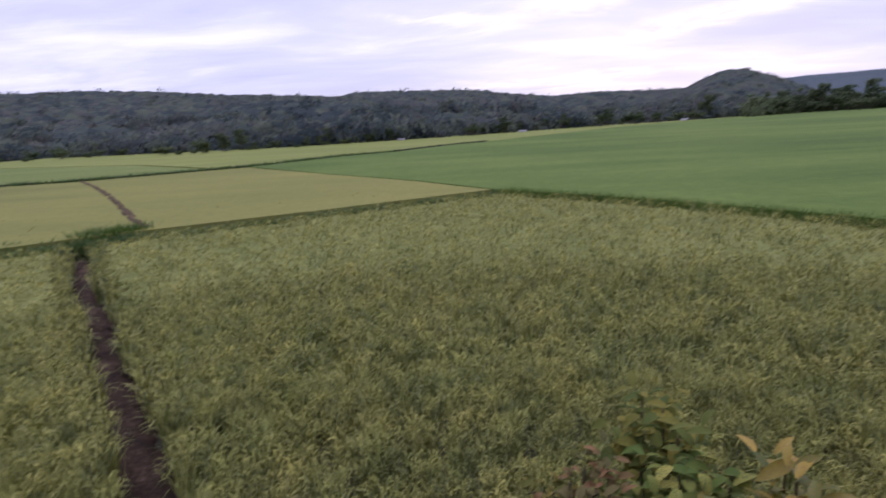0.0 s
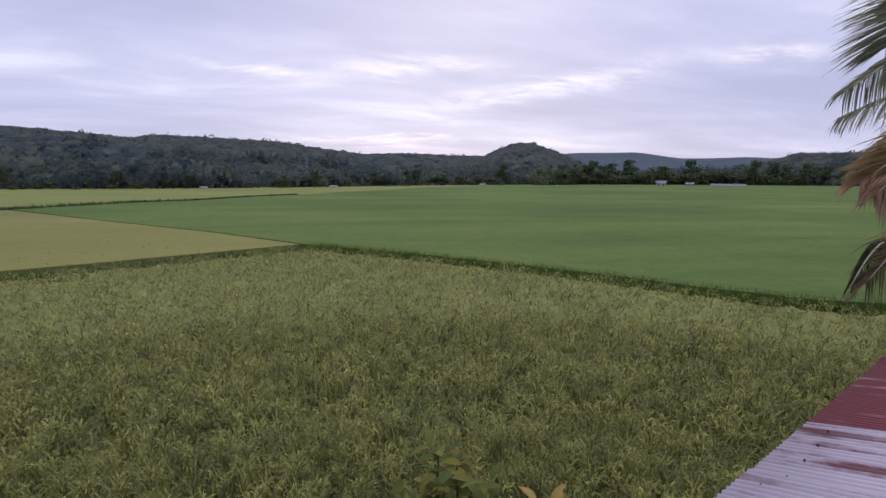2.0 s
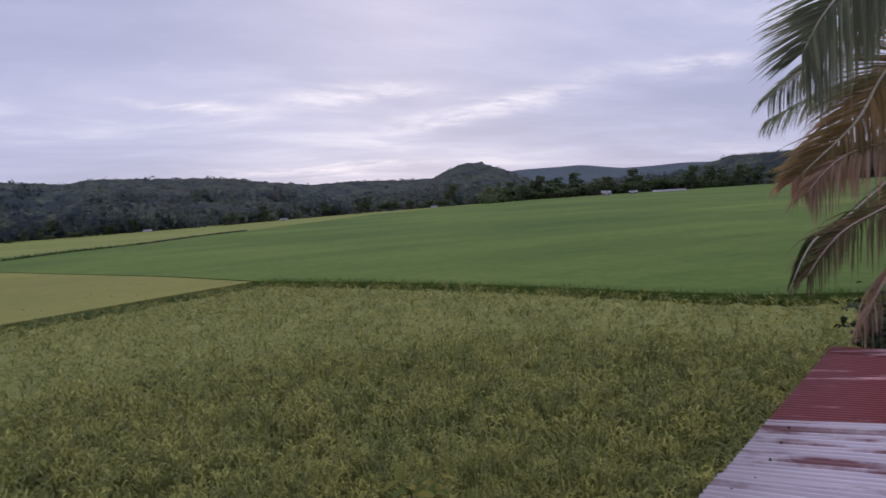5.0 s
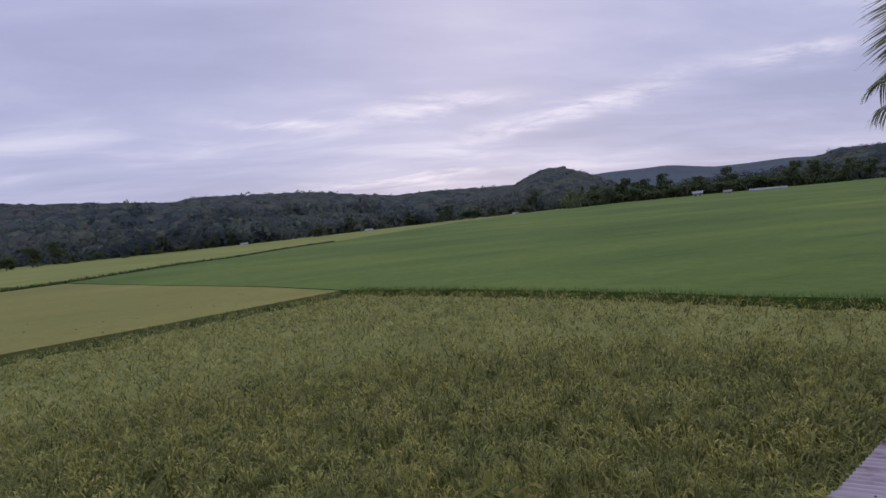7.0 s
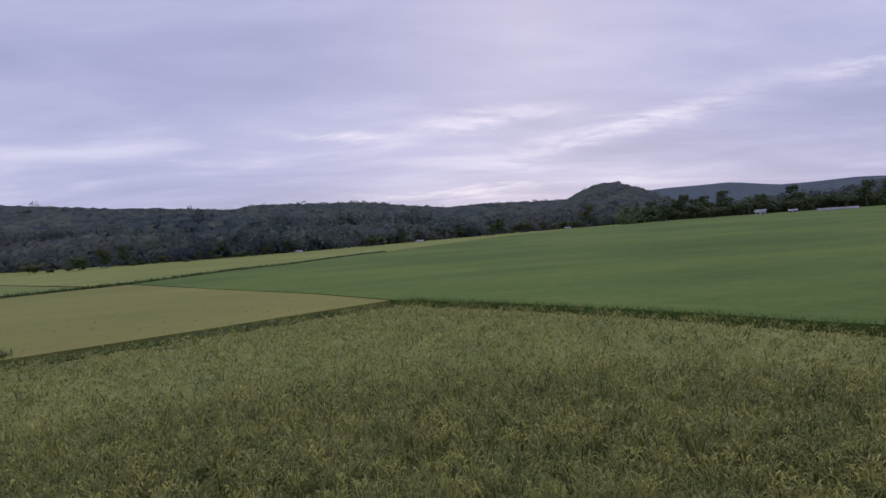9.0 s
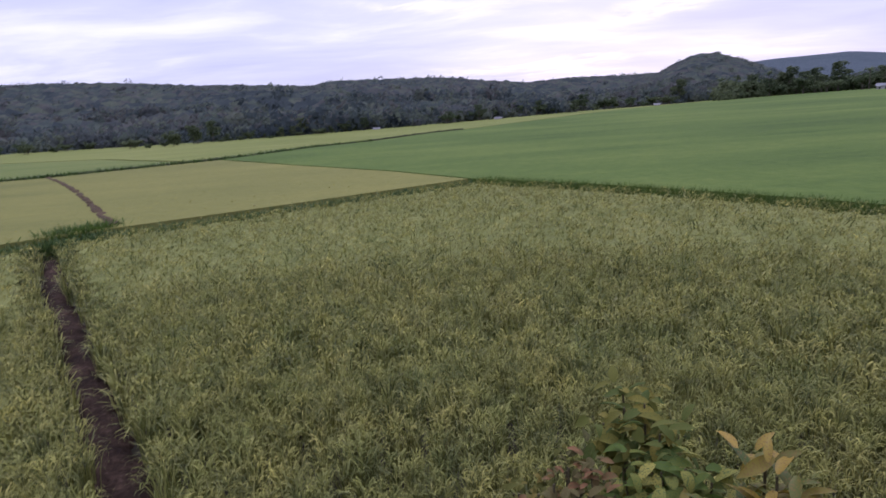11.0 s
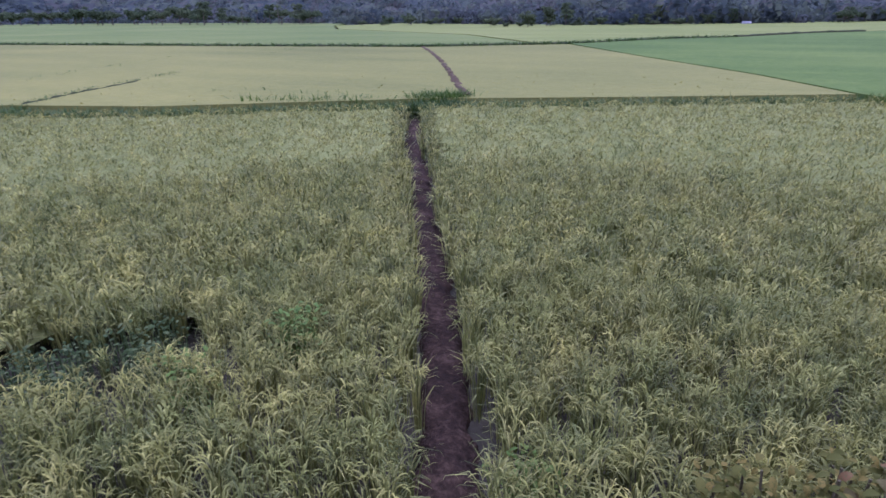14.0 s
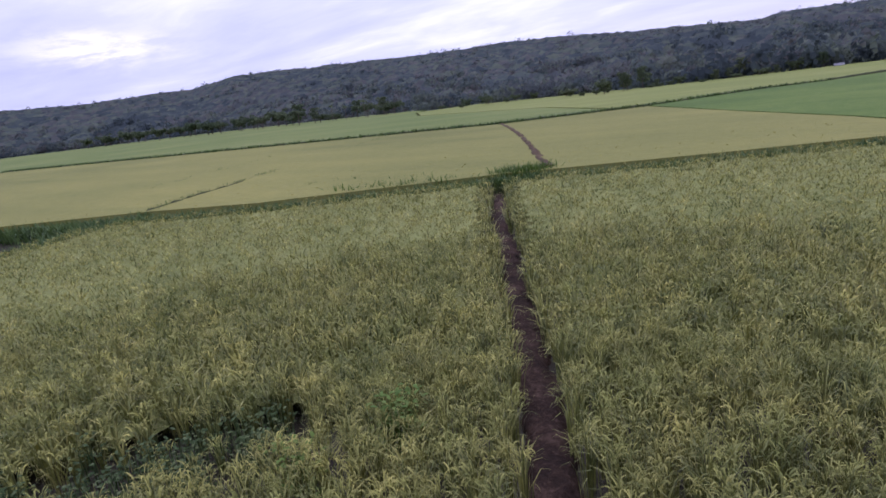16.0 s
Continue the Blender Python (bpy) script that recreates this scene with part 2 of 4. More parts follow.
PALM_HALF = leaf_material("half-dry palm leaflet", (0.11, 0.09, 0.05), (0.18, 0.14, 0.08), (0.3, 0.21, 0.13), 0.4, 0.7, patch=1.5)
# darker copy of the green leaflet, with shade put into its colour
DARK_PALM = leaf_material("green palm leaflet, shade in colour", (0.04, 0.055, 0.022), (0.065, 0.08, 0.03), (0.11, 0.115, 0.05), 0.3, 0.55, patch=1.5)
RACHIS = rough_material("palm rachis", [(0.35, (0.34, 0.32, 0.22)), (0.65, (0.5, 0.47, 0.36))], 4.0, 30.0, 0.3, dist=0.01)
RACHIS_DEAD = rough_material("dry palm rachis", [(0.35, (0.22, 0.16, 0.12)), (0.65, (0.38, 0.29, 0.23))], 4.0, 30.0, 0.3, dist=0.01)
CROTON_YELLOW = leaf_material("yellow croton leaf", (0.06, 0.1, 0.02), (0.15, 0.145, 0.028), (0.34, 0.23, 0.035), 0.35, 0.45, per_object=True, tint=(0.2, 0.125, 0.03))
CROTON_MIXED = leaf_material("green and yellow croton leaf", (0.05, 0.085, 0.022), (0.1, 0.12, 0.03), (0.2, 0.175, 0.038), 0.35, 0.62, per_object=True, tint=(0.12, 0.12, 0.03))
CROTON_PALE = leaf_material("pale croton leaf", (0.06, 0.1, 0.02), (0.14, 0.16, 0.038), (0.27, 0.25, 0.065), 0.3, 0.6, per_object=True, tint=(0.07, 0.11, 0.035))
CROTON_RED = leaf_material("purple croton leaf", (0.055, 0.06, 0.022), (0.1, 0.082, 0.034), (0.19, 0.095, 0.05), 0.25, 0.65, per_object=True, tint=(0.12, 0.11, 0.04))
CROTON_GREY = leaf_material("grey croton leaf", (0.05, 0.058, 0.012), (0.085, 0.085, 0.02), (0.16, 0.125, 0.034), 0.25, 0.65, per_object=True, tint=(0.075, 0.08, 0.018))
# near-black leaves: the gloom under the palm is put into this colour
SHADE_LEAF = leaf_material("bush leaf, palm shade in colour", (0.012, 0.018, 0.008), (0.02, 0.028, 0.012), (0.035, 0.046, 0.018), 0.1, 0.6, per_object=True)
RED_PETAL = leaf_material("red petal", (0.40, 0.03, 0.02), (0.5, 0.04, 0.03), (0.6, 0.06, 0.04), 0.3, 0.5)
STEM = rough_material("woody stem", [(0.35, (0.06, 0.052, 0.026)), (0.65, (0.12, 0.1, 0.055))], 8.0, 50.0, 0.4, dist=0.01)
WALL = rough_material("weathered white wall", [(0.3, (0.32, 0.31, 0.29)), (0.7, (0.5, 0.49, 0.46))], 0.5, 5.0, 0.2)
TIN = rough_material("old tin roof", [(0.3, (0.26, 0.26, 0.27)), (0.7, (0.42, 0.42, 0.43))], 0.4, 4.0, 0.2, 0.5)
DARK = rough_material("dark opening", [(0.3, (0.02, 0.02, 0.02)), (0.7, (0.04, 0.04, 0.04))], 1.0, 6.0, 0.1)
BLOCK = rough_material("bare block wall", [(0.3, (0.2, 0.19, 0.18)), (0.7, (0.32, 0.31, 0.29))], 1.0, 12.0, 0.4)


def painted_metal(name, base, worn, rust, level, shine=0.5, metal=0.15):
    """Corrugated roofing: chalky paint along the sheet, worn streaks, rust stains and painted shading lines of the
    corrugations.
    """
    m, q = material(name)
    obj = q.n("ShaderNodeTexCoord").outputs["Object"]
    long = q.n("ShaderNodeMapping", ins={"Vector": obj, "Scale": (1.0, 7.0, 1.0)}).outputs[0]
    a, b = q.noise(long, 1.3, 4.0), q.noise(obj, 9.0, 5.0, 0.65)
    c = q.mix(q.math("MULTIPLY", b, 0.45), base, worn)
    stain = q.n("ShaderNodeMapRange", ins={"Value": q.math("ADD", q.math("MULTIPLY", a, 0.8), q.math("MULTIPLY", b, 0.2)), "From Min": level, "From Max": level + 0.09}).outputs[0]
    c = q.mix(stain, c, rust)
    # lanes up the slope paint in the shading lines of the corrugations
    shade_lanes = q.noise(q.n("ShaderNodeMapping", ins={"Vector": obj, "Scale": (0.6, 30.0, 1.0)}).outputs[0], 1.0, 3.0)
    c = q.mix(q.n("ShaderNodeMapRange", ins={"Value": shade_lanes, "From Min": 0.5, "From Max": 0.72, "To Max": 0.6}).outputs[0], c, worn)
    bp = q.n("ShaderNodeBump", ins={"Strength": 0.15, "Distance": 0.004, "Height": b})
    s = q.n("ShaderNodeBsdfPrincipled", ins={"Base Color": c, "Roughness": q.n("ShaderNodeMapRange", ins={"Value": b, "To Min": 0.4, "To Max": 0.7}).outputs[0], "Metallic": metal, "Specular IOR Level": shine, "Normal": bp.outputs[0]})
    q.n("ShaderNodeOutputMaterial", ins={"Surface": s.outputs[0]})
    return m


ROOF_WHITE = painted_metal("white roofing", (0.38, 0.335, 0.355), (0.23, 0.185, 0.205), (0.1, 0.028, 0.03), 0.51)
ROOF_RED = painted_metal("red roofing", (0.088, 0.016, 0.018), (0.13, 0.028, 0.03), (0.36, 0.21, 0.21), 0.57, 0.08, 0.0)
FLASHING = painted_metal("faded red flashing", (0.11, 0.022, 0.024), (0.2, 0.07, 0.07), (0.38, 0.24, 0.24), 0.5, 0.08, 0.0)
SCREW = rough_material("rusty screw", [(0.3, (0.05, 0.035, 0.03)), (0.7, (0.1, 0.06, 0.05))], 5.0, 60.0, 0.3)


# ---- mesh helpers ----
def mesh_object(name, verts, quads=None, tris=None, mats=(), quad_mat=None, tri_mat=None, smooth=False):
    """A mesh object from numpy arrays."""
    me = bpy.data.meshes.new(name)
    quads = np.zeros((0, 4), int) if quads is None else np.asarray(quads, int)
    tris = np.zeros((0, 3), int) if tris is None else np.asarray(tris, int)
    nq, nt = len(quads), len(tris)
    me.vertices.add(len(verts))
    me.vertices.foreach_set("co", np.asarray(verts, np.float32).ravel())
    me.loops.add(nq * 4 + nt * 3)
    me.loops.foreach_set("vertex_index", np.concatenate([quads.ravel(), tris.ravel()]).astype(np.int32))
    me.polygons.add(nq + nt)
    me.polygons.foreach_set("loop_start", np.concatenate([np.arange(nq) * 4, nq * 4 + np.arange(nt) * 3]).astype(np.int32))
    me.polygons.foreach_set("loop_total", np.concatenate([np.full(nq, 4), np.full(nt, 3)]).astype(np.int32))
    for m in mats:
        me.materials.append(m)
    if quad_mat is not None or tri_mat is not None:
        qm = np.zeros(nq, int) if quad_mat is None else quad_mat
        tm = np.zeros(nt, int) if tri_mat is None else tri_mat
        me.polygons.foreach_set("material_index", np.concatenate([qm, tm]).astype(np.int32))
    if smooth:
        me.polygons.foreach_set("use_smooth", np.ones(nq + nt, bool))
    me.update(calc_edges=True)
    me.validate()
    return new(name, me)


def part(name, bm, mat, parent=None, label=""):
    """A bmesh as one mesh object under a thing."""
    me = bpy.data.meshes.new(name)
    bm.to_mesh(me)
    bm.free()
    me.materials.append(mat)
    ob = new(name, me)
    ob.parent = parent
    return tagged(ob, label)


def under(ob, parent, label=""):
    ob.parent = parent
    return tagged(ob, label)


def inside(p, poly):
    """Which of the points p lie in the polygon."""
    x, y = p[:, 0], p[:, 1]
    hit = np.zeros(len(p), bool)
    for (x0, y0), (x1, y1) in zip(poly, poly[1:] + poly[:1]):
        if y0 != y1:
            hit ^= ((y0 > y) != (y1 > y)) & (x < (x1 - x0) * (y - y0) / (y1 - y0) + x0)
    return hit


def near_line(p, line):
    """The distance of the points p from a polyline."""
    best = np.full(len(p), 1e9)
    for a, b in zip(line, line[1:]):
        a, b = np.array(a), np.array(b)
        k = np.clip(((p - a) @ (b - a)) / ((b - a) @ (b - a)), 0, 1)
        best = np.minimum(best, np.hypot(*(p - a - k[:, None] * (b - a)).T))
    return best


def wave(x, y, seed=0.0):
    """A smooth field between about -1 and 1, from a few sines."""
    return (np.sin(x * 1.0 + 1.7 * np.sin(y * 0.7 + seed)) + np.sin(y * 1.3 + 1.3 * np.sin(x * 0.9 + seed * 2.1))
            + np.sin((x + y) * 0.8 + seed * 3.7) + np.sin((x - y) * 1.9 + seed)) / 4


def strips(base, az, length, width, lean, curl, segs, twist=None, hook=1.6):
    """Leaf blades: tapered strips that start at base, lean and bend over. Returns vertices, quads, tris."""
    n = len(base)
    s = 1 - (1 - np.linspace(0, 1, segs + 1)) ** (1.7 if hook > 3 else 1.0)
    mid = (s[:-1] + s[1:]) / 2
    ang = lean[:, None] + curl[:, None] * mid[None, :] ** hook
    step = length[:, None] * np.diff(s)[None, :]
    out = np.concatenate([np.zeros((n, 1)), np.cumsum(np.sin(ang) * step, 1)], 1)
    up = np.concatenate([np.zeros((n, 1)), np.cumsum(np.cos(ang) * step, 1)], 1)
    px = base[:, :1] + out * np.sin(az)[:, None]
    py = base[:, 1:2] + out * np.cos(az)[:, None]
    pz = base[:, 2:3] + up
    wid = width[:, None] * np.clip(np.minimum(0.55 + 1.6 * s, 2.2 * (1 - s) ** 0.7), 0, 1)[None, :] / 2
    tw = az + (np.pi / 2 if twist is None else np.pi / 2 + twist)
    wx, wy = np.sin(tw)[:, None] * wid, np.cos(tw)[:, None] * wid
    left = np.stack([px - wx, py - wy, pz], 2)[:, :-1]
    right = np.stack([px + wx, py + wy, pz], 2)[:, :-1]
    tip = np.stack([px, py, pz], 2)[:, -1:]
    k = 2 * segs + 1
    verts = np.concatenate([np.stack([left, right], 2).reshape(n, 2 * segs, 3), tip], 1).reshape(-1, 3)
    o = (np.arange(n) * k)[:, None, None]
    q = np.array([[2 * i, 2 * i + 1, 2 * i + 3, 2 * i + 2] for i in range(segs - 1)]).reshape(-1, 4)
    quads = (o + q[None]).reshape(-1, 4)
    tris = (o[:, 0] + np.array([2 * segs - 2, 2 * segs - 1, 2 * segs])[None]).reshape(-1, 3)
    return verts, quads, tris


def merge(parts):
    """Joins (vertices, quads, tris, material) lists into arrays."""
    v, q, t, qm, tm, o = [], [], [], [], [], 0
    for verts, quads, tris, m in parts:
        v.append(verts), q.append(quads + o), t.append(tris + o)
        qm.append(np.full(len(quads), m)), tm.append(np.full(len(tris), m))
        o += len(verts)
    return [np.concatenate(a) for a in (v, q, t, qm, tm)]


rng = np.random.default_rng(7)


def jitter_grid(x0, x1, y0, y1, step, loose=0.8):
    gx, gy = np.meshgrid(np.arange(x0, x1, step), np.arange(y0, y1, step))
    p = np.stack([gx.ravel(), gy.ravel()], 1)
    return p + (rng.random(p.shape) - 0.5) * step * loose


def tufts(p, blades, segs, height, width, z0=0.0, ears=0, ear_len=0.2, spread=0.05, lean=0.25, curl=1.1, scale=None, hook=1.6, fan=False):
    """Clumps of blades at p, with ears on some of them. fan: the outer blades lean out most."""
    n = len(p)
    grow = np.ones(n) if scale is None else scale
    idx = np.repeat(np.arange(n), blades)
    m = len(idx)
    off = rng.normal(0, spread, (m, 2))
    base = np.concatenate([p[idx] + off, np.full((m, 1), z0)], 1)
    az = np.arctan2(off[:, 0], off[:, 1]) + rng.normal(0, 0.55 if fan else 0.8, m)
    long = (height - z0) * grow[idx] * (0.82 + 0.42 * rng.random(m))
    tilt = lean * rng.random(m) ** 1.3
    if fan:
        tilt = lean * np.hypot(*off.T) / spread * (0.5 + 0.5 * rng.random(m))
    out = [(*strips(base, az, long, width * (0.7 + 0.6 * rng.random(m)), tilt,
                    curl * (0.35 + 1.3 * rng.random(m)), segs, rng.normal(0, 0.5, m), hook), 0)]
    if ears:
        idx = np.repeat(np.arange(n), ears)
        m = len(idx)
        side = rng.normal(0, spread * 1.5, (m, 2))
        top = np.concatenate([p[idx] + side, (z0 + (height - z0) * grow[idx] * (0.8 + 0.2 * rng.random(m)))[:, None]], 1)
        out.append((*strips(top, np.arctan2(side[:, 0], side[:, 1]) + rng.normal(0, 0.7, m), ear_len * (0.8 + 0.5 * rng.random(m)), width * (1.0 if fan else 1.5) * (0.75 + 0.5 * rng.random(m)), 0.1 + 0.6 * rng.random(m),
                            1.9 + 1.1 * rng.random(m), max(segs - 1, 2), rng.normal(0, 0.8, m)), 1))
    return out


def field_object(name, layers, mats, label, category):
    v, q, t, qm, tm = merge(layers)
    return tagged(mesh_object(name, v, q, t, mats, qm, tm), label, category, kind="stuff")


# ---- plan of the fields ----
PATH_1 = [(-1.3, 2.2), (-2.0, 3.4), (-2.62, 4.5), (-3.2, 5.5), (-3.95, 6.65), (-4.9, 8.1), (-5.65, 9.2), (-7.1, 11.5), (-9.0, 14.2), (-11.5, 18.3), (-13.0, 20.6)]
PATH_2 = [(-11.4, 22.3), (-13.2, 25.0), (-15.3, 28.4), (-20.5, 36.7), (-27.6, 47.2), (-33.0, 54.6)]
BUND_1 = [(-23.9, 0.0), (-24.3, 6.0), (-25.8, 11.2), (-20.4, 13.9), (-16.0, 17.0), (-12.4, 19.8), (-8.25, 21.9), (-5.45, 23.45), (-1.45, 25.8), (2.9, 28.0)]
BUND_2 = [(2.9, 28.0), (6.6, 23.4), (9.2, 19.6), (11.3, 16.3), (12.7, 13.5), (14.4, 11.2), (18.5, 8.2), (24.0, 2.0)]
BUND_3 = [(-127.0, 38.0), (-60.0, 50.0), (-33.0, 55.2), (-20.2, 65.0), (-12.6, 79.0), (-6.0, 84.0)]
NEAR = [(-23.4, -6.0), (-23.7, 5.8), (-24.9, 10.6), (-20.0, 13.3), (-12.1, 19.1), (-5.35, 22.85), (2.8, 27.4), (6.4, 23.1), (9.0, 19.4), (11.1, 16.2), (12.45, 13.5),
        (14.05, 11.05), (17.5, 8.0), (22.5, 2.0), (7.2, 3.5), (5.4, 4.1), (2.2, 2.6), (0.2, 2.0), (-1.5, 1.6), (-9.0, -3.0)]
RIPE = [(-12.6, 20.6), (-5.3, 24.3), (2.5, 28.6), (-1.5, 35.7), (-9.05, 46.5), (-20.2, 63.2), (-33.0, 54.2), (-60.0, 49.0), (-127.0, 37.0), (-140.0, 5.0),
        (-60.0, 4.0), (-33.0, 8.6), (-26.4, 12.4), (-20.8, 14.6)]
GREEN = [(2.75, 28.35), (6.85, 23.55), (9.45, 19.75), (11.55, 16.45), (12.95, 13.75), (14.6, 11.4), (18.7, 8.4), (24.3, 2.2), (340.0, -60.0), (430.0, 330.0), (285.0, 340.0),
         (112.0, 245.0), (60.0, 188.0), (9.5, 107.0), (2.6, 100.0), (-5.8, 83.4), (-12.2, 78.2), (-20.1, 63.5), (-8.98, 46.55), (-1.43, 35.75)]
STRIP = [(-140.0, 37.0), (-127.0, 39.0), (-60.0, 51.0), (-33.4, 56.2), (-23.6, 63.0), (-45.0, 88.0), (-95.0, 118.0), (-128.0, 158.0), (-160.0, 208.0), (-205.0, 224.0), (-275.0, 237.0), (-400.0, 232.0), (-500.0, 160.0), (-500.0, 20.0), (-140.0, 0.0)]
PALE = [(-23.0, 63.6), (-20.6, 66.0), (-13.0, 80.0), (-6.4, 84.6), (2.0, 101.0), (8.9, 108.0), (59.0, 189.0), (111.0, 246.0), (284.0, 342.0), (430.0, 332.0), (450.0, 420.0), (200.0, 420.0),
        (30.0, 260.0), (-60.0, 230.0), (-128.0, 220.0), (-128.0, 159.0), (-94.4, 118.6), (-44.4, 88.6)]
RIPE_TRACKS = [([(-25.8, 12.1), (-27.2, 14.1), (-28.9, 17.1), (-30.4, 20.5), (-32.7, 24.8)], 0.05, 0.14), ([(-35.5, 16.4), (-40.1, 23.2), (-43.6, 30.7), (-46.1, 35.2)], 0.3, 0.2),
               ([(-37.4, 34.7), (-41.2, 42.4), (-46.4, 52.1)], 0.2, 0.2), ([(-23.4, 18.9), (-21.3, 20.5), (-18.0, 20.2), (-17.0, 21.2)], 0.25, 0.2)]
WEED_PITS = [(-5.75, 3.25, 0.75), (-6.4, 2.75, 0.75), (-6.8, 1.95, 0.8), (-7.3, 1.2, 0.75)]


# ---- ground ----
def disc_sheet():
    """The soil: one sheet out to the horizon."""
    rings = [0, 4, 10, 25, 60, 140, 320, 800, 2000, 4500]
    az = np.linspace(0, 2 * np.pi, 73)[:-1]
    v = [(0, 0, 0)] + [(r * math.sin(a), r * math.cos(a), 0) for r in rings[1:] for a in az]
    n = len(az)
    t = [(0, 1 + (i + 1) % n, 1 + i) for i in range(n)]
    q = [(1 + k * n + i, 1 + k * n + (i + 1) % n, 1 + (k + 1) * n + (i + 1) % n, 1 + (k + 1) * n + i) for k in range(len(rings) - 2) for i in range(n)]
    return tagged(mesh_object("ground", v, q, t, [SOIL]), "dark wet soil of the rice valley", "ground", kind="structure")


disc_sheet()


def canopy(name, poly, top, mat, label):
    """The closed top of a crop, a block as tall as the plants."""
    bm = bmesh.new()
    face = bm.faces.new([bm.verts.new((x, y, top)) for x, y in poly])
    face.normal_update()
    if face.normal.z < 0:
        face.normal_flip()
    side = bmesh.ops.extrude_face_region(bm, geom=[face])
    low = [g for g in side["geom"] if isinstance(g, bmesh.types.BMVert)]
    for vert in low:
        vert.co.z = 0.01
    bmesh.ops.triangulate(bm, faces=bm.faces[:])
    bmesh.ops.recalc_face_normals(bm, faces=bm.faces[:])
    ob = part(name, bm, mat)
    return tagged(ob, label, "rice field", kind="stuff")


canopy("ripe_rice_canopy", RIPE, 0.76, RIPE_TOP, "yellowing ripe rice standing dense beyond the bund")
canopy("green_rice_canopy", GREEN, 0.79, GREEN_TOP, "broad field of young green rice")
canopy("green_rice_strip", STRIP, 0.76, STRIP_TOP, "strip of green rice before the wooded hills")
canopy("pale_rice_canopy", PALE, 0.76, PALE_TOP, "pale yellow-green rice at the foot of the hills")


def ridge(name, line, half, height, mat, label, category, step=0.25, rough=0.03):
    """A low bank of earth along a line, with an uneven, rounded section."""
    pts = []
    for a, b in zip(line, line[1:]):
        k = max(1, int(math.hypot(b[0] - a[0], b[1] - a[1]) / step))
        pts += [(a[0] + (b[0] - a[0]) * i / k, a[1] + (b[1] - a[1]) * i / k) for i in range(k)]
    pts = np.array(pts + [line[-1]])
    for _ in range(6):
        pts[1:-1] = (pts[:-2] + 2 * pts[1:-1] + pts[2:]) / 4
    d = np.gradient(pts, axis=0)
    side = np.stack([d[:, 1], -d[:, 0]], 1) / np.hypot(*d.T)[:, None]
    prof = np.array([(-1, -0.02), (-0.75, 0.55), (-0.4, 0.95), (0, 1.0), (0.4, 0.92), (0.75, 0.5), (1, -0.02)])
    v = []
    for i, (p, s) in enumerate(zip(pts, side)):
        wob = 1 + 0.22 * math.sin(i * 0.9) * math.sin(i * 0.37 + 1)
        for u, h in prof:
            jx = rng.normal(0, rough, 2)
            v.append((*(p + s * u * half * wob + jx), max(h * height + rng.normal(0, rough), -0.02) if abs(u) < 1 else -0.02))
    k = len(prof)
    q = [(i * k + j, i * k + j + 1, (i + 1) * k + j + 1, (i + 1) * k + j) for i in range(len(pts) - 1) for j in range(k - 1)]
    return tagged(mesh_object(name, v, q, None, [mat], smooth=True), label, category, kind="structure")


ridge("footpath", PATH_1, 0.3, 0.16, PATH_MUD, "trodden muddy footpath through the rice", "path", 0.12, 0.018)
# far path is banked up past the crop's top to show from the camera
ridge("footpath_far", PATH_2, 0.38, 0.82, DRY_MUD, "dry straw-coloured path raised to show above the ripe rice", "path", 0.3, 0.05)
ridge("bund_front", BUND_1, 0.55, 0.3, BUND_EARTH, "earth bund between two rice fields", "bund")
ridge("bund_side", BUND_2, 0.4, 0.25, BUND_EARTH, "earth bund beside the green rice", "bund")
ridge("bund_far", BUND_3, 0.6, 0.9, BUND_EARTH, "dark bund far out in the rice", "bund", 1.0)
ridge("bund_end", [(-6.0, 84.0), (3.0, 101.5), (9.0, 107.5)], 0.5, 1.0, BUND_EARTH, "dark bund far out in the rice", "bund", 1.0)
ridge("bund_track", [(-26.2, 12.6), (-27.8, 15.6), (-30.0, 20.4)], 0.2, 0.79, BUND_EARTH, "narrow dark track in the ripe rice", "path", 0.4)


# ---- rice ----
def near_points(r0, r1, step):
    p = jitter_grid(-26, 24, -6, 29, step)
    r = np.hypot(p[:, 0], p[:, 1])
    az = np.degrees(np.arctan2(p[:, 0], p[:, 1]))
    keep = (r >= r0) & (r < r1) & (np.abs(az) < 84) & inside(p, NEAR) & (near_line(p, PATH_1) > 0.235 + 0.07 * wave(p[:, 0] * 3, p[:, 1] * 3, 6.0) + 0.06 * rng.random(len(p)))
    p = p[keep]
    gap = wave(p[:, 0] * 2.1, p[:, 1] * 2.1, 2.0) + 0.35 * wave(p[:, 0] * 5, p[:, 1] * 5, 5.0) + 0.15 * rng.random(len(p))
    keep = gap > -0.72
    low = np.ones(len(p))
    for x, y, rad in WEED_PITS:
        d = np.hypot(p[:, 0] - x, p[:, 1] - y) / rad
        keep &= (d > 0.9 + 0.3 * rng.random(len(p))) | (rng.random(len(p)) < 0.4)
        low = np.minimum(low, np.clip(0.45 + 0.4 * d, 0, 1))
    p, low = p[keep], low[keep]
    return p, low * np.clip(0.98 + 0.08 * wave(p[:, 0] * 1.7, p[:, 1] * 1.7, 1.0) + 0.10 * wave(p[:, 0] * 5.5, p[:, 1] * 5.5, 3.0) + rng.normal(0, 0.09, len(p)), 0.6, 1.3)


layers = []
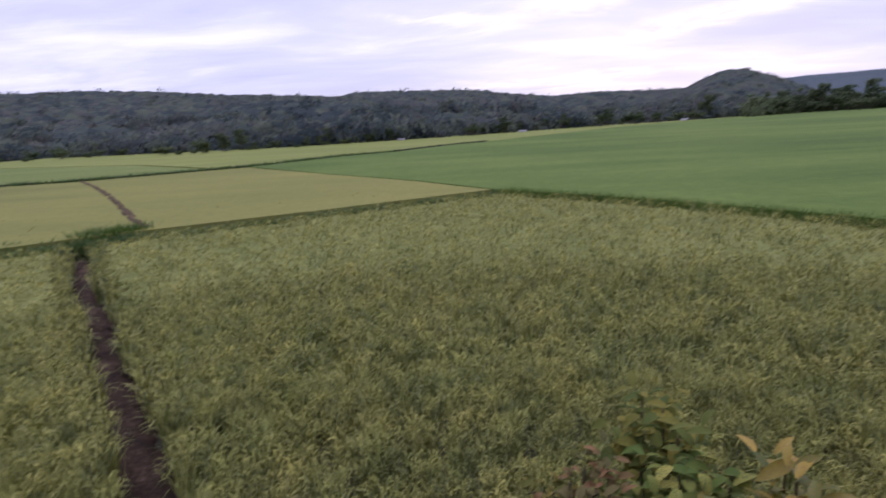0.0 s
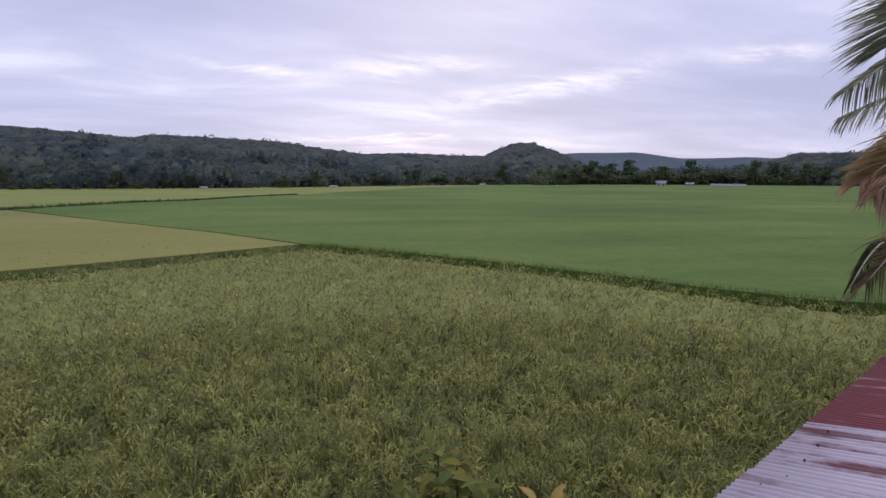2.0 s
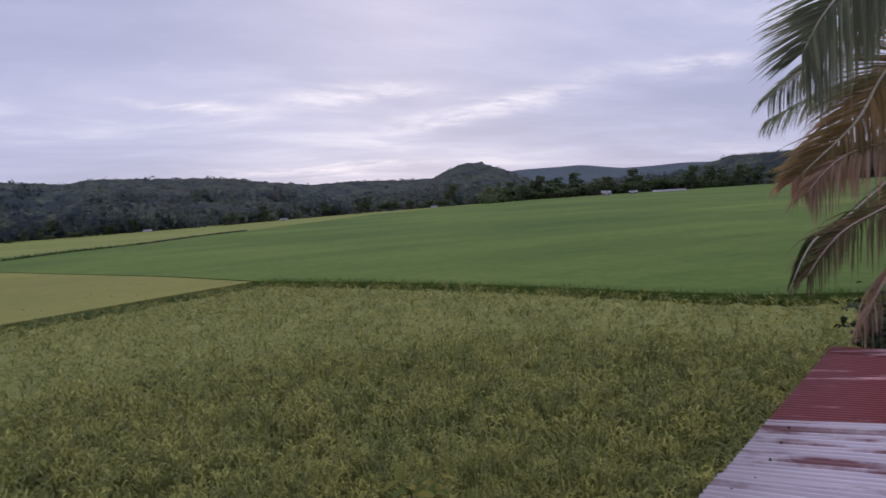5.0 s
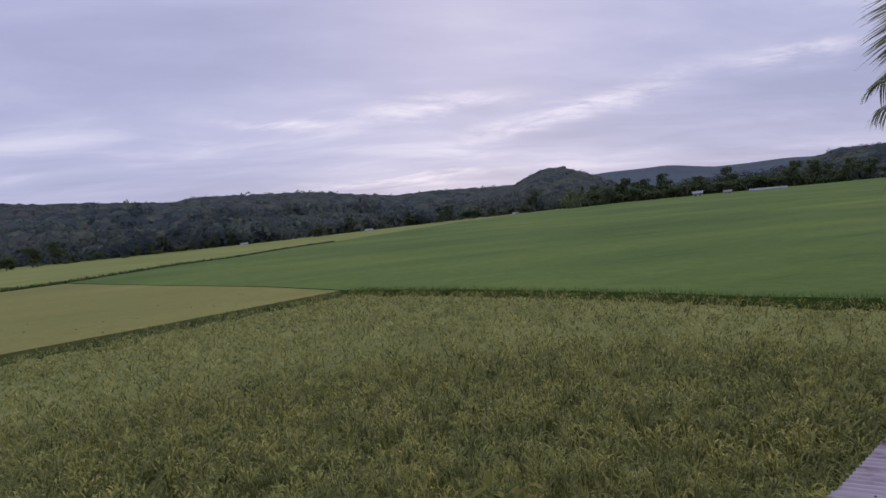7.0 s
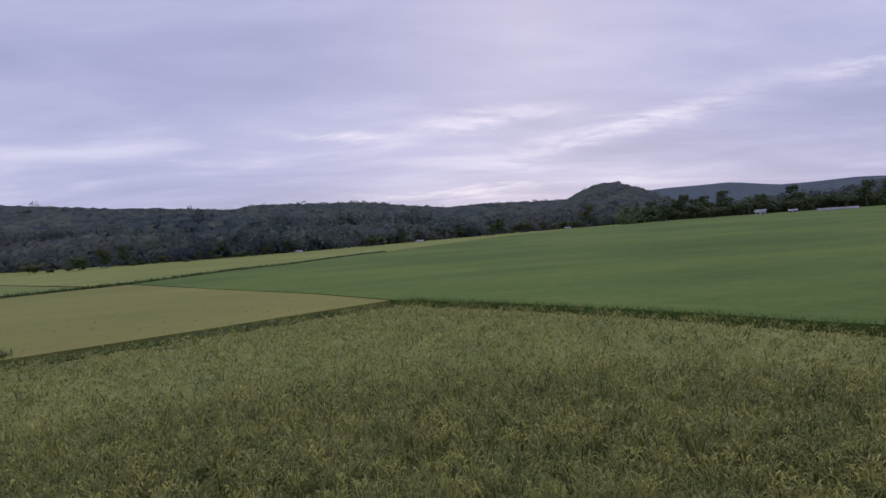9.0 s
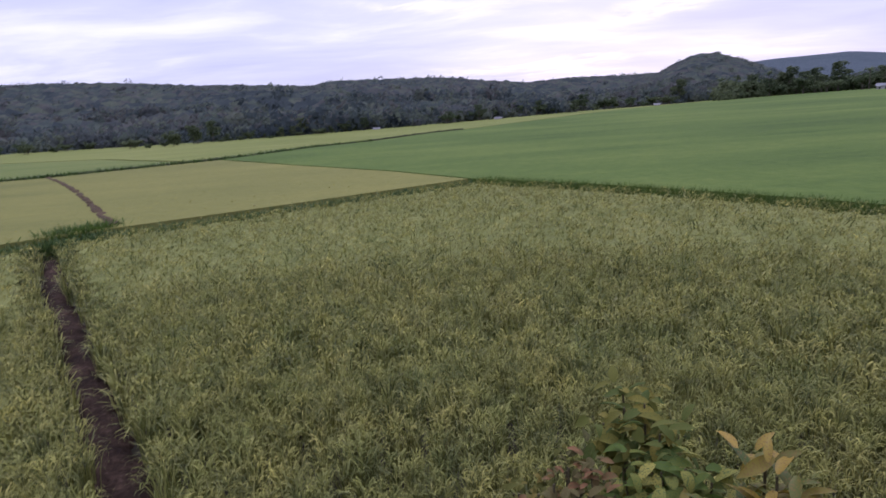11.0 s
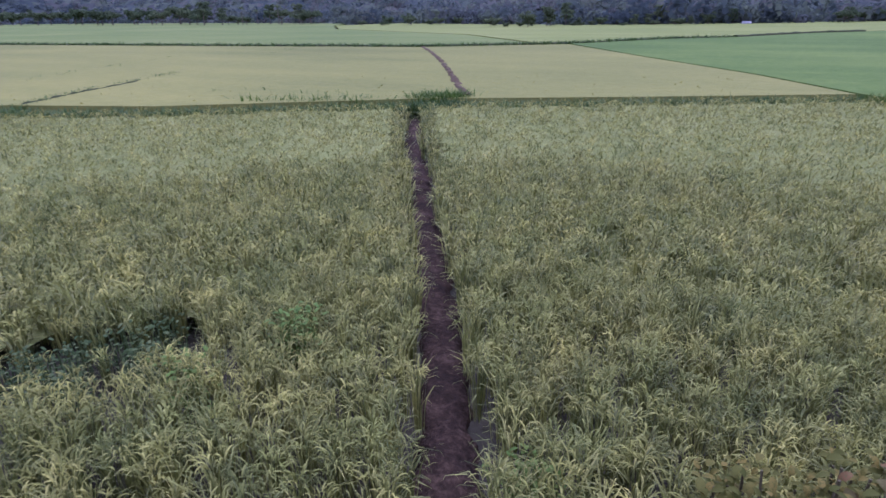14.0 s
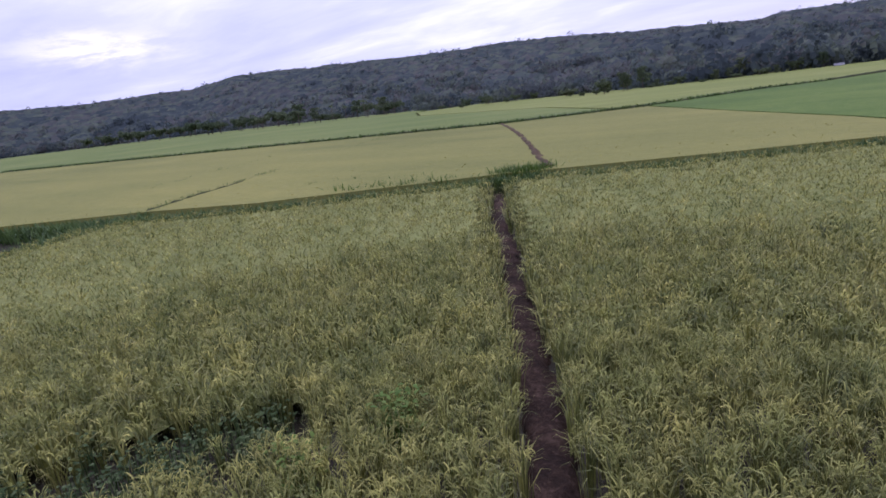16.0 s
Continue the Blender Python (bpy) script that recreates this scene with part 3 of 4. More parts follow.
for r0, r1, step, blades, segs, wid, ears, hook in ((1.5, 7.5, 0.25, 26, 5, 0.0125, 32, 5.0), (7.5, 14.0, 0.27, 17, 4, 0.020, 17, 4.0), (14.0, 34.0, 0.30, 10, 4, 0.024, 11, 3.2)):
    p, s = near_points(r0, r1, step)
    layers += tufts(p, blades, segs, 0.82, wid, 0.06, ears, 0.135, 0.031, 0.045, 2.9, s, hook, True)
field_object("rice_crop", layers, [RICE_LEAF, RICE_EAR], "ripening rice with arching leaves and yellowish ears", "rice field")


def far_tufts(name, poly, box, rmax, step, mats, label, blades, height, wid, ears, clear=()):
    p = jitter_grid(*box, step)
    r = np.hypot(p[:, 0], p[:, 1])
    keep = (r < rmax) & inside(p, poly) & (np.abs(np.degrees(np.arctan2(p[:, 0], p[:, 1]))) < 84)
    for line, d in clear:
        keep &= near_line(p, line) > d
    p = p[keep & (rng.random(len(p)) < np.clip(1.5 - r / rmax, 0.2, 1))]
    s = np.clip(1 + 0.1 * wave(p[:, 0] * 0.9, p[:, 1] * 0.9, 4.0), 0.8, 1.2)
    field_object(name, tufts(p, blades, 2, height, wid, 0.35, ears, 0.25, 0.14, 0.3, 1.2, s), mats, label, "rice field")


far_tufts("ripe_rice_crop", RIPE, (-75, 3, 2, 64), 34, 0.5, [RIPE_LEAF, RIPE_LEAF], "ripe yellow rice with nodding ears", 5, 0.68, 0.05, 1, [(PATH_2, 0.3)])
far_tufts("green_rice_crop", GREEN, (-20, 60, 2, 80), 34, 0.5, [GREEN_LEAF, GREEN_LEAF], "young green rice with upright leaves", 6, 0.74, 0.04, 0)


def closed_canopy():
    """The leafy mass under the tips where the near rice stands farther off."""
    st = 0.3
    gx, gy = np.meshgrid(np.arange(-26, 20, st), np.arange(-4, 29, st))
    p = np.stack([gx.ravel(), gy.ravel()], 1)
    r = np.hypot(p[:, 0], p[:, 1])
    ok = (r > 7.0) & inside(p, NEAR) & (near_line(p, PATH_1) > 0.5)
    for x, y, rad in WEED_PITS:
        ok &= np.hypot(p[:, 0] - x, p[:, 1] - y) > rad * 1.3
    z = np.clip(0.22 + 0.047 * (r - 7.0), 0.22, 0.63) + 0.02 * wave(p[:, 0] * 2.2, p[:, 1] * 2.2, 9.0) + rng.normal(0, 0.022, len(p))
    n = gx.shape[1]
    i = (np.arange(gx.shape[0] - 1)[:, None] * n + np.arange(n - 1)[None]).ravel()
    q = np.stack([i, i + 1, i + n + 1, i + n], 1)
    q = q[ok[q].all(1)]
    v = np.concatenate([p, z[:, None]], 1)
    used, back = np.unique(q, return_inverse=True)
    tagged(mesh_object("rice_canopy", v[used], back.reshape(-1, 4), None, [RICE_TOP], smooth=True), "dense leafy mass of the ripening rice", "rice field", kind="stuff")


closed_canopy()


def edge_rows(line, step, off, wide):
    """Points strewn along a line."""
    pts = []
    for a, b in zip(line, line[1:]):
        a, b = np.array(a), np.array(b)
        k = max(1, int(np.hypot(*(b - a)) / step))
        pts.append(a + (b - a) * rng.random((k, 1)) + rng.normal(0, wide, (k, 2)) + off)
    return np.concatenate(pts)


p = np.concatenate([edge_rows(BUND_2, 0.014, (0.12, 0.1), 0.16)])
field_object("green_rice_edge", tufts(p, 8, 3, 0.83, 0.026, 0.05, 0, spread=0.08, lean=0.22, curl=0.6), [GREEN_LEAF], "tall green rice stems along the bund", "rice field")
p = np.concatenate([edge_rows(BUND_1, 0.022, (0, 0), 0.13), edge_rows([(-13.2, 20.4), (-11.0, 22.0)], 0.02, (0, 0), 0.3), edge_rows([(-18.5, 17.2), (-14.5, 19.2)], 0.06, (0, 0), 0.25),
                    edge_rows([(-33.0, 9.0), (-25.0, 11.5)], 0.02, (0, 0), 0.5)])
field_object("bund_grass", tufts(p, 8, 3, 0.8, 0.04, 0.1, 0, spread=0.1, lean=0.5, curl=1.2), [GRASS_LEAF], "coarse dark green grass on the bund", "grass")
p = np.concatenate([edge_rows([(-12.9, 20.9), (-11.4, 22.0)], 0.008, (0, 0), 0.25), edge_rows([(-19.0, 17.2), (-13.8, 20.2)], 0.12, (0, 0), 0.2)])
field_object("bund_weeds", tufts(p, 8, 3, 1.0, 0.045, 0.2, 0, spread=0.12, lean=0.6, curl=1.2), [GREEN_LEAF], "lush green grass heaped where the paths meet the bund", "grass")
p = np.concatenate([edge_rows([(32.0, 76.0), (76.0, 84.0), (110.0, 86.0)], 0.16, (0, 0), 0.3), edge_rows([(33.0, 57.0), (37.0, 50.0), (42.0, 41.0), (44.0, 34.0)], 0.16, (0, 0), 0.25), edge_rows([(15.5, 47.0), (22.0, 36.0), (26.0, 27.0), (29.0, 22.0)], 0.16, (0, 0), 0.2)])
field_object("field_line_grass", tufts(p, 5, 2, 0.72, 0.12, 0.4, 0, spread=0.2, lean=0.6, curl=1.0), [GRASS_LEAF], "faint line of darker grass across the green rice", "grass")
p = edge_rows(BUND_3, 0.07, (0, 0), 0.3)
field_object("far_bund_grass", tufts(p, 5, 2, 1.1, 0.12, 0.4, 0, spread=0.2, lean=0.6, curl=1.0), [GRASS_LEAF], "dark grass along the far bund", "grass")


p = np.concatenate([edge_rows(line, gap, (0, 0), wide) for line, gap, wide in RIPE_TRACKS])
p = p[wave(p[:, 0] * 0.8, p[:, 1] * 0.8, 3.0) > -0.25]
field_object("track_grass", tufts(p, 6, 2, 0.86, 0.05, 0.4, 0, spread=0.12, lean=0.6, curl=1.0), [GRASS_LEAF], "broken line of darker grass through the ripe rice", "grass")


# ---- broad-leaved weeds in the gap of the rice ----
def weed(x, y, height, leaves, size, mat, label):
    """A low weed: a stalk with spreading oval leaves."""
    n = leaves
    h = height * (0.25 + 0.75 * rng.random(n))
    az = rng.random(n) * 2 * np.pi
    base = np.stack([x + rng.normal(0, height * 0.16, n), y + rng.normal(0, height * 0.16, n), h], 1)
    v1 = strips(base, az, size * (0.7 + 0.6 * rng.random(n)), size * 0.55 * np.ones(n), 0.7 + 0.6 * rng.random(n), 0.9 + 0.3 * rng.random(n), 4)
    m = max(4, n // 5)
    b2 = np.stack([x + rng.normal(0, height * 0.12, m), y + rng.normal(0, height * 0.12, m), np.zeros(m)], 1)
    v2 = strips(b2, rng.random(m) * 6.28, height * np.ones(m), 0.014 * np.ones(m), 0.2 * rng.random(m), 0.2 * rng.random(m), 3)
    top = tagged(new("weed"), label, "weed", group="weeds in the rice")
    top.location = (x, y, 0)
    for nm, (vv, qq, tt) in (("foliage", v1), ("stalk", v2)):
        tagged(under(mesh_object(nm, vv - np.array([x, y, 0]), qq, tt, [mat]), top), kind="stuff")


for x, y, r in WEED_PITS:
    for _ in range(8):
        a, d = rng.random() * 6.28, r * math.sqrt(rng.random()) * 0.8
        weed(x + d * math.cos(a), y + d * math.sin(a), 0.5 + 0.22 * rng.random(), 60, 0.06, WEED_LEAF, "grey-green broad-leaved weed in a gap of the rice")
weed(-4.36, 4.25, 0.95, 170, 0.075, FERN_LEAF, "light green feathery weed taller than the rice")
weed(-4.7, 3.1, 0.85, 120, 0.075, FERN_LEAF, "light green weed among the rice")
weed(-1.35, 3.55, 0.7, 130, 0.07, FERN_LEAF, "fresh green weed beside the muddy path")


# ---- wooded hills ----
SKYLINE = [(-110, 3.4), (-72, 3.4), (-67, 3.25), (-61, 3.6), (-58.5, 3.6), (-54.5, 4.45), (-50, 4.45), (-43, 4.5), (-36, 4.35), (-29.5, 4.35), (-24, 4.1), (-19.5, 3.9), (-15, 3.75), (-9, 3.35),
           (-7.2, 3.75), (-4.8, 3.62), (0, 3.38), (4.8, 3.1), (7.9, 2.6), (11, 2.25), (14.3, 2.38), (20.9, 2.2), (22.6, 2.3), (23.8, 2.95), (25.2, 3.55), (27.2, 3.6), (28.8, 3.05),
           (30.1, 2.5), (32.5, 1.5), (36, 0.8), (43, 0.9), (45.4, 1.45), (47.5, 2.05), (49.6, 2.62), (51.6, 2.52), (53, 2.5), (60, 2.7), (75, 2.9), (110, 3.0)]
SKY_AZ, SKY_EL = (np.array(c, float) for c in zip(*SKYLINE))


def hill_plan(az):
    """Foot and ridge distances of the hills for a bearing in degrees."""
    foot = np.interp(az, [-110, -73, -60, -50, -43, -38, -20, -10, 0, 8, 24, 33, 46, 60, 110], [540, 540, 460, 345, 285, 240, 164, 163, 172, 196, 280, 390, 430, 430, 430])
    crest = np.interp(az, [-110, -60, -45, -20, 0, 10, 20, 23, 30, 36, 46, 52, 110], [760, 760, 720, 640, 640, 800, 860, 680, 680, 640, 620, 560, 560])
    return foot, crest


def hill_height(az, r):
    foot, crest = hill_plan(az)
    top = np.interp(az, SKY_AZ, SKY_EL)
    full = crest * np.tan(np.radians(top)) + 4.0 - 4.9
    k = np.clip((r - foot) / (crest - foot), 0, 1.6)
    rise = np.where(k < 1, 0.25 * k + 0.75 * k * k * (3 - 2 * k), 1 - 0.25 * (k - 1))
    x, y = r * np.sin(np.radians(az)), r * np.cos(np.radians(az))
    spur = wave(x / 55, y / 55, 3.0) * 7 + wave(x / 23, y / 23, 8.0) * 2.5
    return np.maximum(full, 3) * rise + spur * np.clip(k * 3, 0, 1) * np.clip(1.15 - k, 0, 1) - 0.3


def hills():
    az = np.concatenate([np.arange(-105, -80, 1.0), np.arange(-80, 64, 0.28), np.arange(64, 105.1, 1.0)])
    ks = np.concatenate([np.linspace(0, 1, 130), np.linspace(1.03, 1.5, 6)])
    A, K = np.meshgrid(az, ks)
    foot, crest = hill_plan(A)
    R = foot + (crest - foot) * K
    X, Y = R * np.sin(np.radians(A)), R * np.cos(np.radians(A))
    crowns = rng.normal(0, 1, A.shape)
    crowns = np.maximum(crowns, np.roll(crowns, 1, 1) * 0.7) + 0.5 * np.roll(crowns, 1, 0)
    gully = np.abs(wave(X / 26, Y / 26, 6.0)) + 0.6 * np.abs(wave(X / 11, Y / 11, 2.0))
    lump = 0.85 * crowns + 1.6 * wave(X / 9, Y / 9, 1.0) - 2.2 * np.clip(0.35 - gully, 0, 1) * 4 * np.clip(1 - K, 0, 1)
    Z = hill_height(A, R) + (lump + 2.6) * np.clip(K * 12, 0, 1) * (1 - 0.5 * np.clip(K, 0, 1) ** 3)
    v = np.stack([X, Y, Z], 2).reshape(-1, 3)
    m, n = A.shape
    i = (np.arange(m - 1)[:, None] * n + np.arange(n - 1)[None]).ravel()
    q = np.stack([i, i + 1, i + n + 1, i + n], 1)
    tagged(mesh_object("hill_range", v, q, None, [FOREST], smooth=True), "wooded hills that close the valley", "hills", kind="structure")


hills()


def cards(mid, out, size):
    """Sprays of leaves: small bent four-sided pieces at mid that face about out. Returns vertices and quads."""
    n = len(mid)
    out = out + rng.normal(0, 0.32, (n, 3))
    out /= np.linalg.norm(out, axis=1)[:, None]
    a = np.cross(out, rng.normal(0, 1, (n, 3)))
    a /= np.linalg.norm(a, axis=1)[:, None]
    b = np.cross(out, a)
    a, b = a * (size * (0.6 + 0.8 * rng.random(n)))[:, None], b * (size * (0.6 + 0.8 * rng.random(n)))[:, None]
    bend = out * (size * 0.35)[:, None]
    v = np.stack([mid - a - bend, mid - b * (0.5 + 0.7 * rng.random((n, 1))), mid + a - bend, mid + b * (0.5 + 0.7 * rng.random((n, 1)))], 1)
    return v.reshape(-1, 3), np.arange(n * 4).reshape(-1, 4)


def leafy(mid, rad, tall, leaves, size):
    """Crowns covered with sprays of leaves, uneven in outline."""
    idx = np.repeat(np.arange(len(mid)), leaves)
    d = rng.normal(0, 1, (len(idx), 3))
    d[:, 2] = np.where(d[:, 2] < -0.3, -d[:, 2], d[:, 2])
    d /= np.linalg.norm(d, axis=1)[:, None]
    lobe = 1 + 0.28 * np.sin(d[:, 0] * 4 + idx * 1.7) * np.sin(d[:, 1] * 4 + idx * 2.3) + rng.normal(0, 0.12, len(idx))
    pos = mid[idx] + d * np.stack([rad, rad, tall], 1)[idx] * lobe[:, None]
    return cards(pos, d, size * rad[idx])


def forest(name, count, az0, az1, k0, k1, size, label, leaves, spray, mat=None):
    """Crowns of leafy sprays strewn over the slopes, in stands of different height."""
    az = az0 + (az1 - az0) * rng.random(count)
    foot, crest = hill_plan(az)
    k = k0 + (k1 - k0) * rng.random(count)
    r = foot + (crest - foot) * k
    z = hill_height(az, r)
    x, y = r * np.sin(np.radians(az)), r * np.cos(np.radians(az))
    stand = 1 + 0.35 * wave(x / 17, y / 17, 2.0)
    rad = size * (0.5 + 0.9 * rng.random(count) ** 2.0) * stand * (1 - 0.3 * np.clip(k, 0, 1))
    tall = rad * (0.7 + 0.7 * rng.random(count) ** 1.5)
    v, q = leafy(np.stack([x, y, z + 0.5 + tall * 0.45], 1), rad, tall, leaves, spray)
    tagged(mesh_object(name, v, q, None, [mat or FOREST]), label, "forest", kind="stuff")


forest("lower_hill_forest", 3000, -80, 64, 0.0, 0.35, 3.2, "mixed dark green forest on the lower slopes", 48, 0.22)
forest("upper_hill_forest", 4200, -80, 64, 0.3, 0.98, 2.6, "dark forest on the upper slopes, bluish haze in its colour", 30, 0.22)
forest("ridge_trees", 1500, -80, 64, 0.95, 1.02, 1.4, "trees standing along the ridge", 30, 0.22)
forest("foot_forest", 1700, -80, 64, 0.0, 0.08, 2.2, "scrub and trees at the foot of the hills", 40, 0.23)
forest("edge_thicket", 460, 27.5, 50, -0.13, -0.02, 3.3, "green thicket behind the far edge of the fields", 70, 0.2, TREE_LEAF)


def distant_ridge():
    az = np.arange(15, 75, 0.5)
    el = np.interp(az, [15, 30.3, 33.3, 36.4, 38.5, 40.5, 42.5, 45.4, 47.7, 60, 75], [1.9, 2.36, 2.45, 2.38, 2.1, 1.86, 1.91, 1.93, 1.86, 1.6, 1.5])
    d = 2600
    rows = []
    for f, h in ((0.72, 0.0), (0.85, 0.45), (1.0, 1.0), (1.2, 0.8)):
        top = (d * np.tan(np.radians(el)) + 4) * h + wave(az * 0.9, az * 0.3 + f * 9, 2.0) * 5 * h
        rows.append(np.stack([d * f * np.sin(np.radians(az)), d * f * np.cos(np.radians(az)), top], 1))
    v = np.concatenate(rows)
    n = len(az)
    i = (np.arange(3)[:, None] * n + np.arange(n - 1)[None]).ravel()
    tagged(mesh_object("distant_ridge", v, np.stack([i, i + 1, i + n + 1, i + n], 1), None, [HAZED_RIDGE], smooth=True), "ridge far behind the trees, haze painted as blue-green colour", "hills", kind="structure")


distant_ridge()


# ---- trees at the foot of the hills ----
def tree(kind):
    """A tapered trunk with limbs and an uneven crown of many clumps. kind: round, flat or tall."""
    top = tagged(new("tree"), "", "tree", group="trees along the field edge")
    h = {"round": 8.0, "flat": 7.0, "tall": 11.0}[kind]
    bm = bmesh.new()
    bmesh.ops.create_cone(bm, segments=8, radius1=0.28, radius2=0.14, depth=h * 0.5, cap_ends=True)
    bmesh.ops.translate(bm, vec=(0, 0, h * 0.25), verts=bm.verts[:])
    ends = []
    for i in range(5):
        a = i * 1.26 + rng.random() * 0.7
        reach = {"round": 1.9, "flat": 2.8, "tall": 1.3}[kind] * (0.7 + 0.5 * rng.random())
        e = Vector((reach * math.cos(a), reach * math.sin(a), h * (0.48 + 0.28 * rng.random())))
        s = Vector((0, 0, h * 0.4))
        limb = bmesh.ops.create_cone(bm, segments=6, radius1=0.12, radius2=0.05, depth=(e - s).length, cap_ends=True)
        bmesh.ops.transform(bm, matrix=Matrix.Translation((s + e) / 2) @ (e - s).to_track_quat("Z", "Y").to_matrix().to_4x4(), verts=limb["verts"])
        ends.append(e)
    part("trunk", bm, BARK, top)
    n = 20
    c = np.array([ends[i % 5][:] for i in range(n)]) + rng.normal(0, 1, (n, 3)) * np.array({"round": (1.0, 1.0, 0.8), "flat": (1.3, 1.3, 0.4), "tall": (0.7, 0.7, 1.6)}[kind])
    rad = 0.85 + 0.75 * rng.random(n)
    under(mesh_object("crown", *leafy(c, rad, rad * (0.7 + 0.2 * rng.random(n)), 38, 0.31), None, [TREE_LEAF]), top)
    return top


def far_palm():
    """A coconut palm seen from afar."""
    top = tagged(new("tree"), "slender coconut palm by the field edge", "tree", group="trees along the field edge")
    bm = bmesh.new()
    bmesh.ops.create_cone(bm, segments=7, radius1=0.2, radius2=0.12, depth=9.0, cap_ends=True)
    bmesh.ops.translate(bm, vec=(0, 0, 4.5), verts=bm.verts[:])
    part("trunk", bm, BARK, top)
    n = 18
    base = np.tile((0.0, 0.0, 8.9), (n, 1))
    under(mesh_object("crown", *strips(base, np.arange(n) * 2.4, 3.2 + rng.random(n), 0.7 * np.ones(n), 0.3 + rng.random(n) * 0.9, 1.2 + rng.random(n), 4), [TREE_LEAF]), top)
    return top


def plant(models, spots, labels):
    for az, r, s in spots:
        i = int(rng.integers(len(models)))
        ob = copy_thing(models[i], pose(r * math.sin(radians(az)), r * math.cos(radians(az)), -0.1, 0, 0, rng.random() * 360))
        ob.scale = (s, s, s * (0.9 + 0.2 * rng.random()))
        ob["label"] = labels[i]


models = [tree("round"), tree("flat"), tree("tall"), far_palm()]
names = ["dark green rounded tree at the field's edge", "spreading flat-topped tree standing in the field", "tall narrow tree at the field's edge", "slender coconut palm by the field edge"]
plant(models[:2], [(a + rng.normal(0, 0.3), np.interp(a, [-67, -62, -58, -53, -48], [450, 385, 345, 300, 262]) + rng.normal(0, 7), 0.85 + 0.4 * rng.random()) for a in np.arange(-67, -49.5, 0.75)], names)
plant(models[1:4], [(a + rng.normal(0, 0.3), np.interp(a, [-50, -41], [265, 238]) + rng.normal(0, 5), 0.6 + 0.35 * rng.random()) for a in np.arange(-49.5, -40.5, 0.7)], names[1:])
plant(models[:2], [(a + rng.normal(0, 0.4), 196 + rng.normal(0, 5), 0.3 + 0.3 * rng.random()) for a in np.arange(-36, -27, 1.1)], names)
plant(models[:3], [(a + rng.normal(0, 0.4), 156 + 0.9 * (a + 20) + rng.normal(0, 4), 0.22 + 0.3 * rng.random()) for a in np.arange(-25, -4, 0.8)], names)
plant(models[3:], [(a, 345 + 4.0 * (a - 30), 0.9 + 0.3 * rng.random()) for a in (27.6, 28.9, 31.2, 33.9, 34.6, 39.4, 46.1)], names[3:])
plant(models[:3], [(a + rng.normal(0, 0.3), 182 + 4.4 * (a - 3) + rng.normal(0, 5), 0.35 + 0.35 * rng.random()) for a in np.arange(3, 24, 0.55)], names)
plant(models[:3], [(a + rng.normal(0, 0.3), 330 + 5.0 * (a - 30) + rng.normal(0, 12), 0.7 + 0.75 * rng.random() ** 1.5) for a in np.arange(29, 48, 0.32)], names)
plant(models[:3], [(a + rng.normal(0, 0.3), 425 + rng.normal(0, 10), 0.9 + 0.4 * rng.random()) for a in np.arange(48, 64, 0.5)], names)
for i, ob in enumerate(models):
    ob.matrix_basis = pose(*[(-70, 262, 0), (66, 300, 0), (120, 265, 0), (205, 262, 0)][i])
    ob["label"] = names[i]


# ---- small houses far off ----
def house(az, r, length, deep, tall, turn, label, roof_mat=TIN):
    top = tagged(new("house"), label, "house", group="houses beyond the fields")
    top.matrix_basis = pose(r * math.sin(radians(az)), r * math.cos(radians(az)), 0, 0, 0, turn)
    bm = bmesh.new()
    bmesh.ops.create_cube(bm, size=1, matrix=Matrix.Translation((0, 0, tall / 2)) @ Matrix.Diagonal((length, deep, tall, 1)))
    part("wall", bm, WALL, top)
    bm = bmesh.new()
    e, k = 0.4, tall + deep * 0.28
    a, b = length / 2 + e, deep / 2 + e
    vs = [bm.verts.new(c) for c in ((-a, -b, tall - 0.1), (a, -b, tall - 0.1), (a, 0, k), (-a, 0, k), (-a, b, tall - 0.1), (a, b, tall - 0.1))]
    bm.faces.new(vs[:4])
    bm.faces.new((vs[3], vs[2], vs[5], vs[4]))
    bmesh.ops.solidify(bm, geom=bm.faces[:], thickness=0.12)
    part("roof", bm, roof_mat, top)
    for i in range(2 if length < 8 else int(length / 4)):
        x = -length / 2 + (i + 0.5) * length / (2 if length < 8 else int(length / 4))
        bm = bmesh.new()
        wide, high, z = (0.7, tall * 0.7, tall * 0.35) if i == 1 else (0.7, tall * 0.3, tall * 0.55)
        bmesh.ops.create_cube(bm, size=1, matrix=Matrix.Translation((x, -deep / 2, z)) @ Matrix.Diagonal((wide, 0.1, high, 1)))
        part("door" if i == 1 else "window", bm, DARK, top)


house(38.9, 322, 4.4, 3.5, 2.3, -38, "small white house at the edge of the green rice")
house(41.3, 330, 3.4, 2.6, 1.7, -40, "small pale shed between the trees")
house(44.4, 338, 16, 3, 1.0, -44, "long low white shed beyond the green rice")
house(8.2, 190, 1.7, 1.5, 1.0, -8, "pale hut among trees below the hills")
house(-3.4, 166, 1.3, 1.2, 0.95, 3, "small tin-roofed hut at the edge of the field")
house(22.5, 266, 2.0, 1.8, 1.1, -24, "pale hut below the round hill")


# ---- shed roof ----
EAVE, UPWARD, SLOPE, EAVE_Z = Vector((0.915, 0.404, 0)), Vector((0.404, -0.915, 0)), radians(9.5), 2.8
CORNER = Vector((2.57, 1.93, EAVE_Z))
shed = tagged(new("shed"), "shed with rusty white and red corrugated metal roof", "shed")
shed.matrix_basis = Matrix.Translation(CORNER) @ Matrix((( *UPWARD, 0), (*EAVE, 0), (0, 0, 1, 0), (0, 0, 0, 1))).transposed()


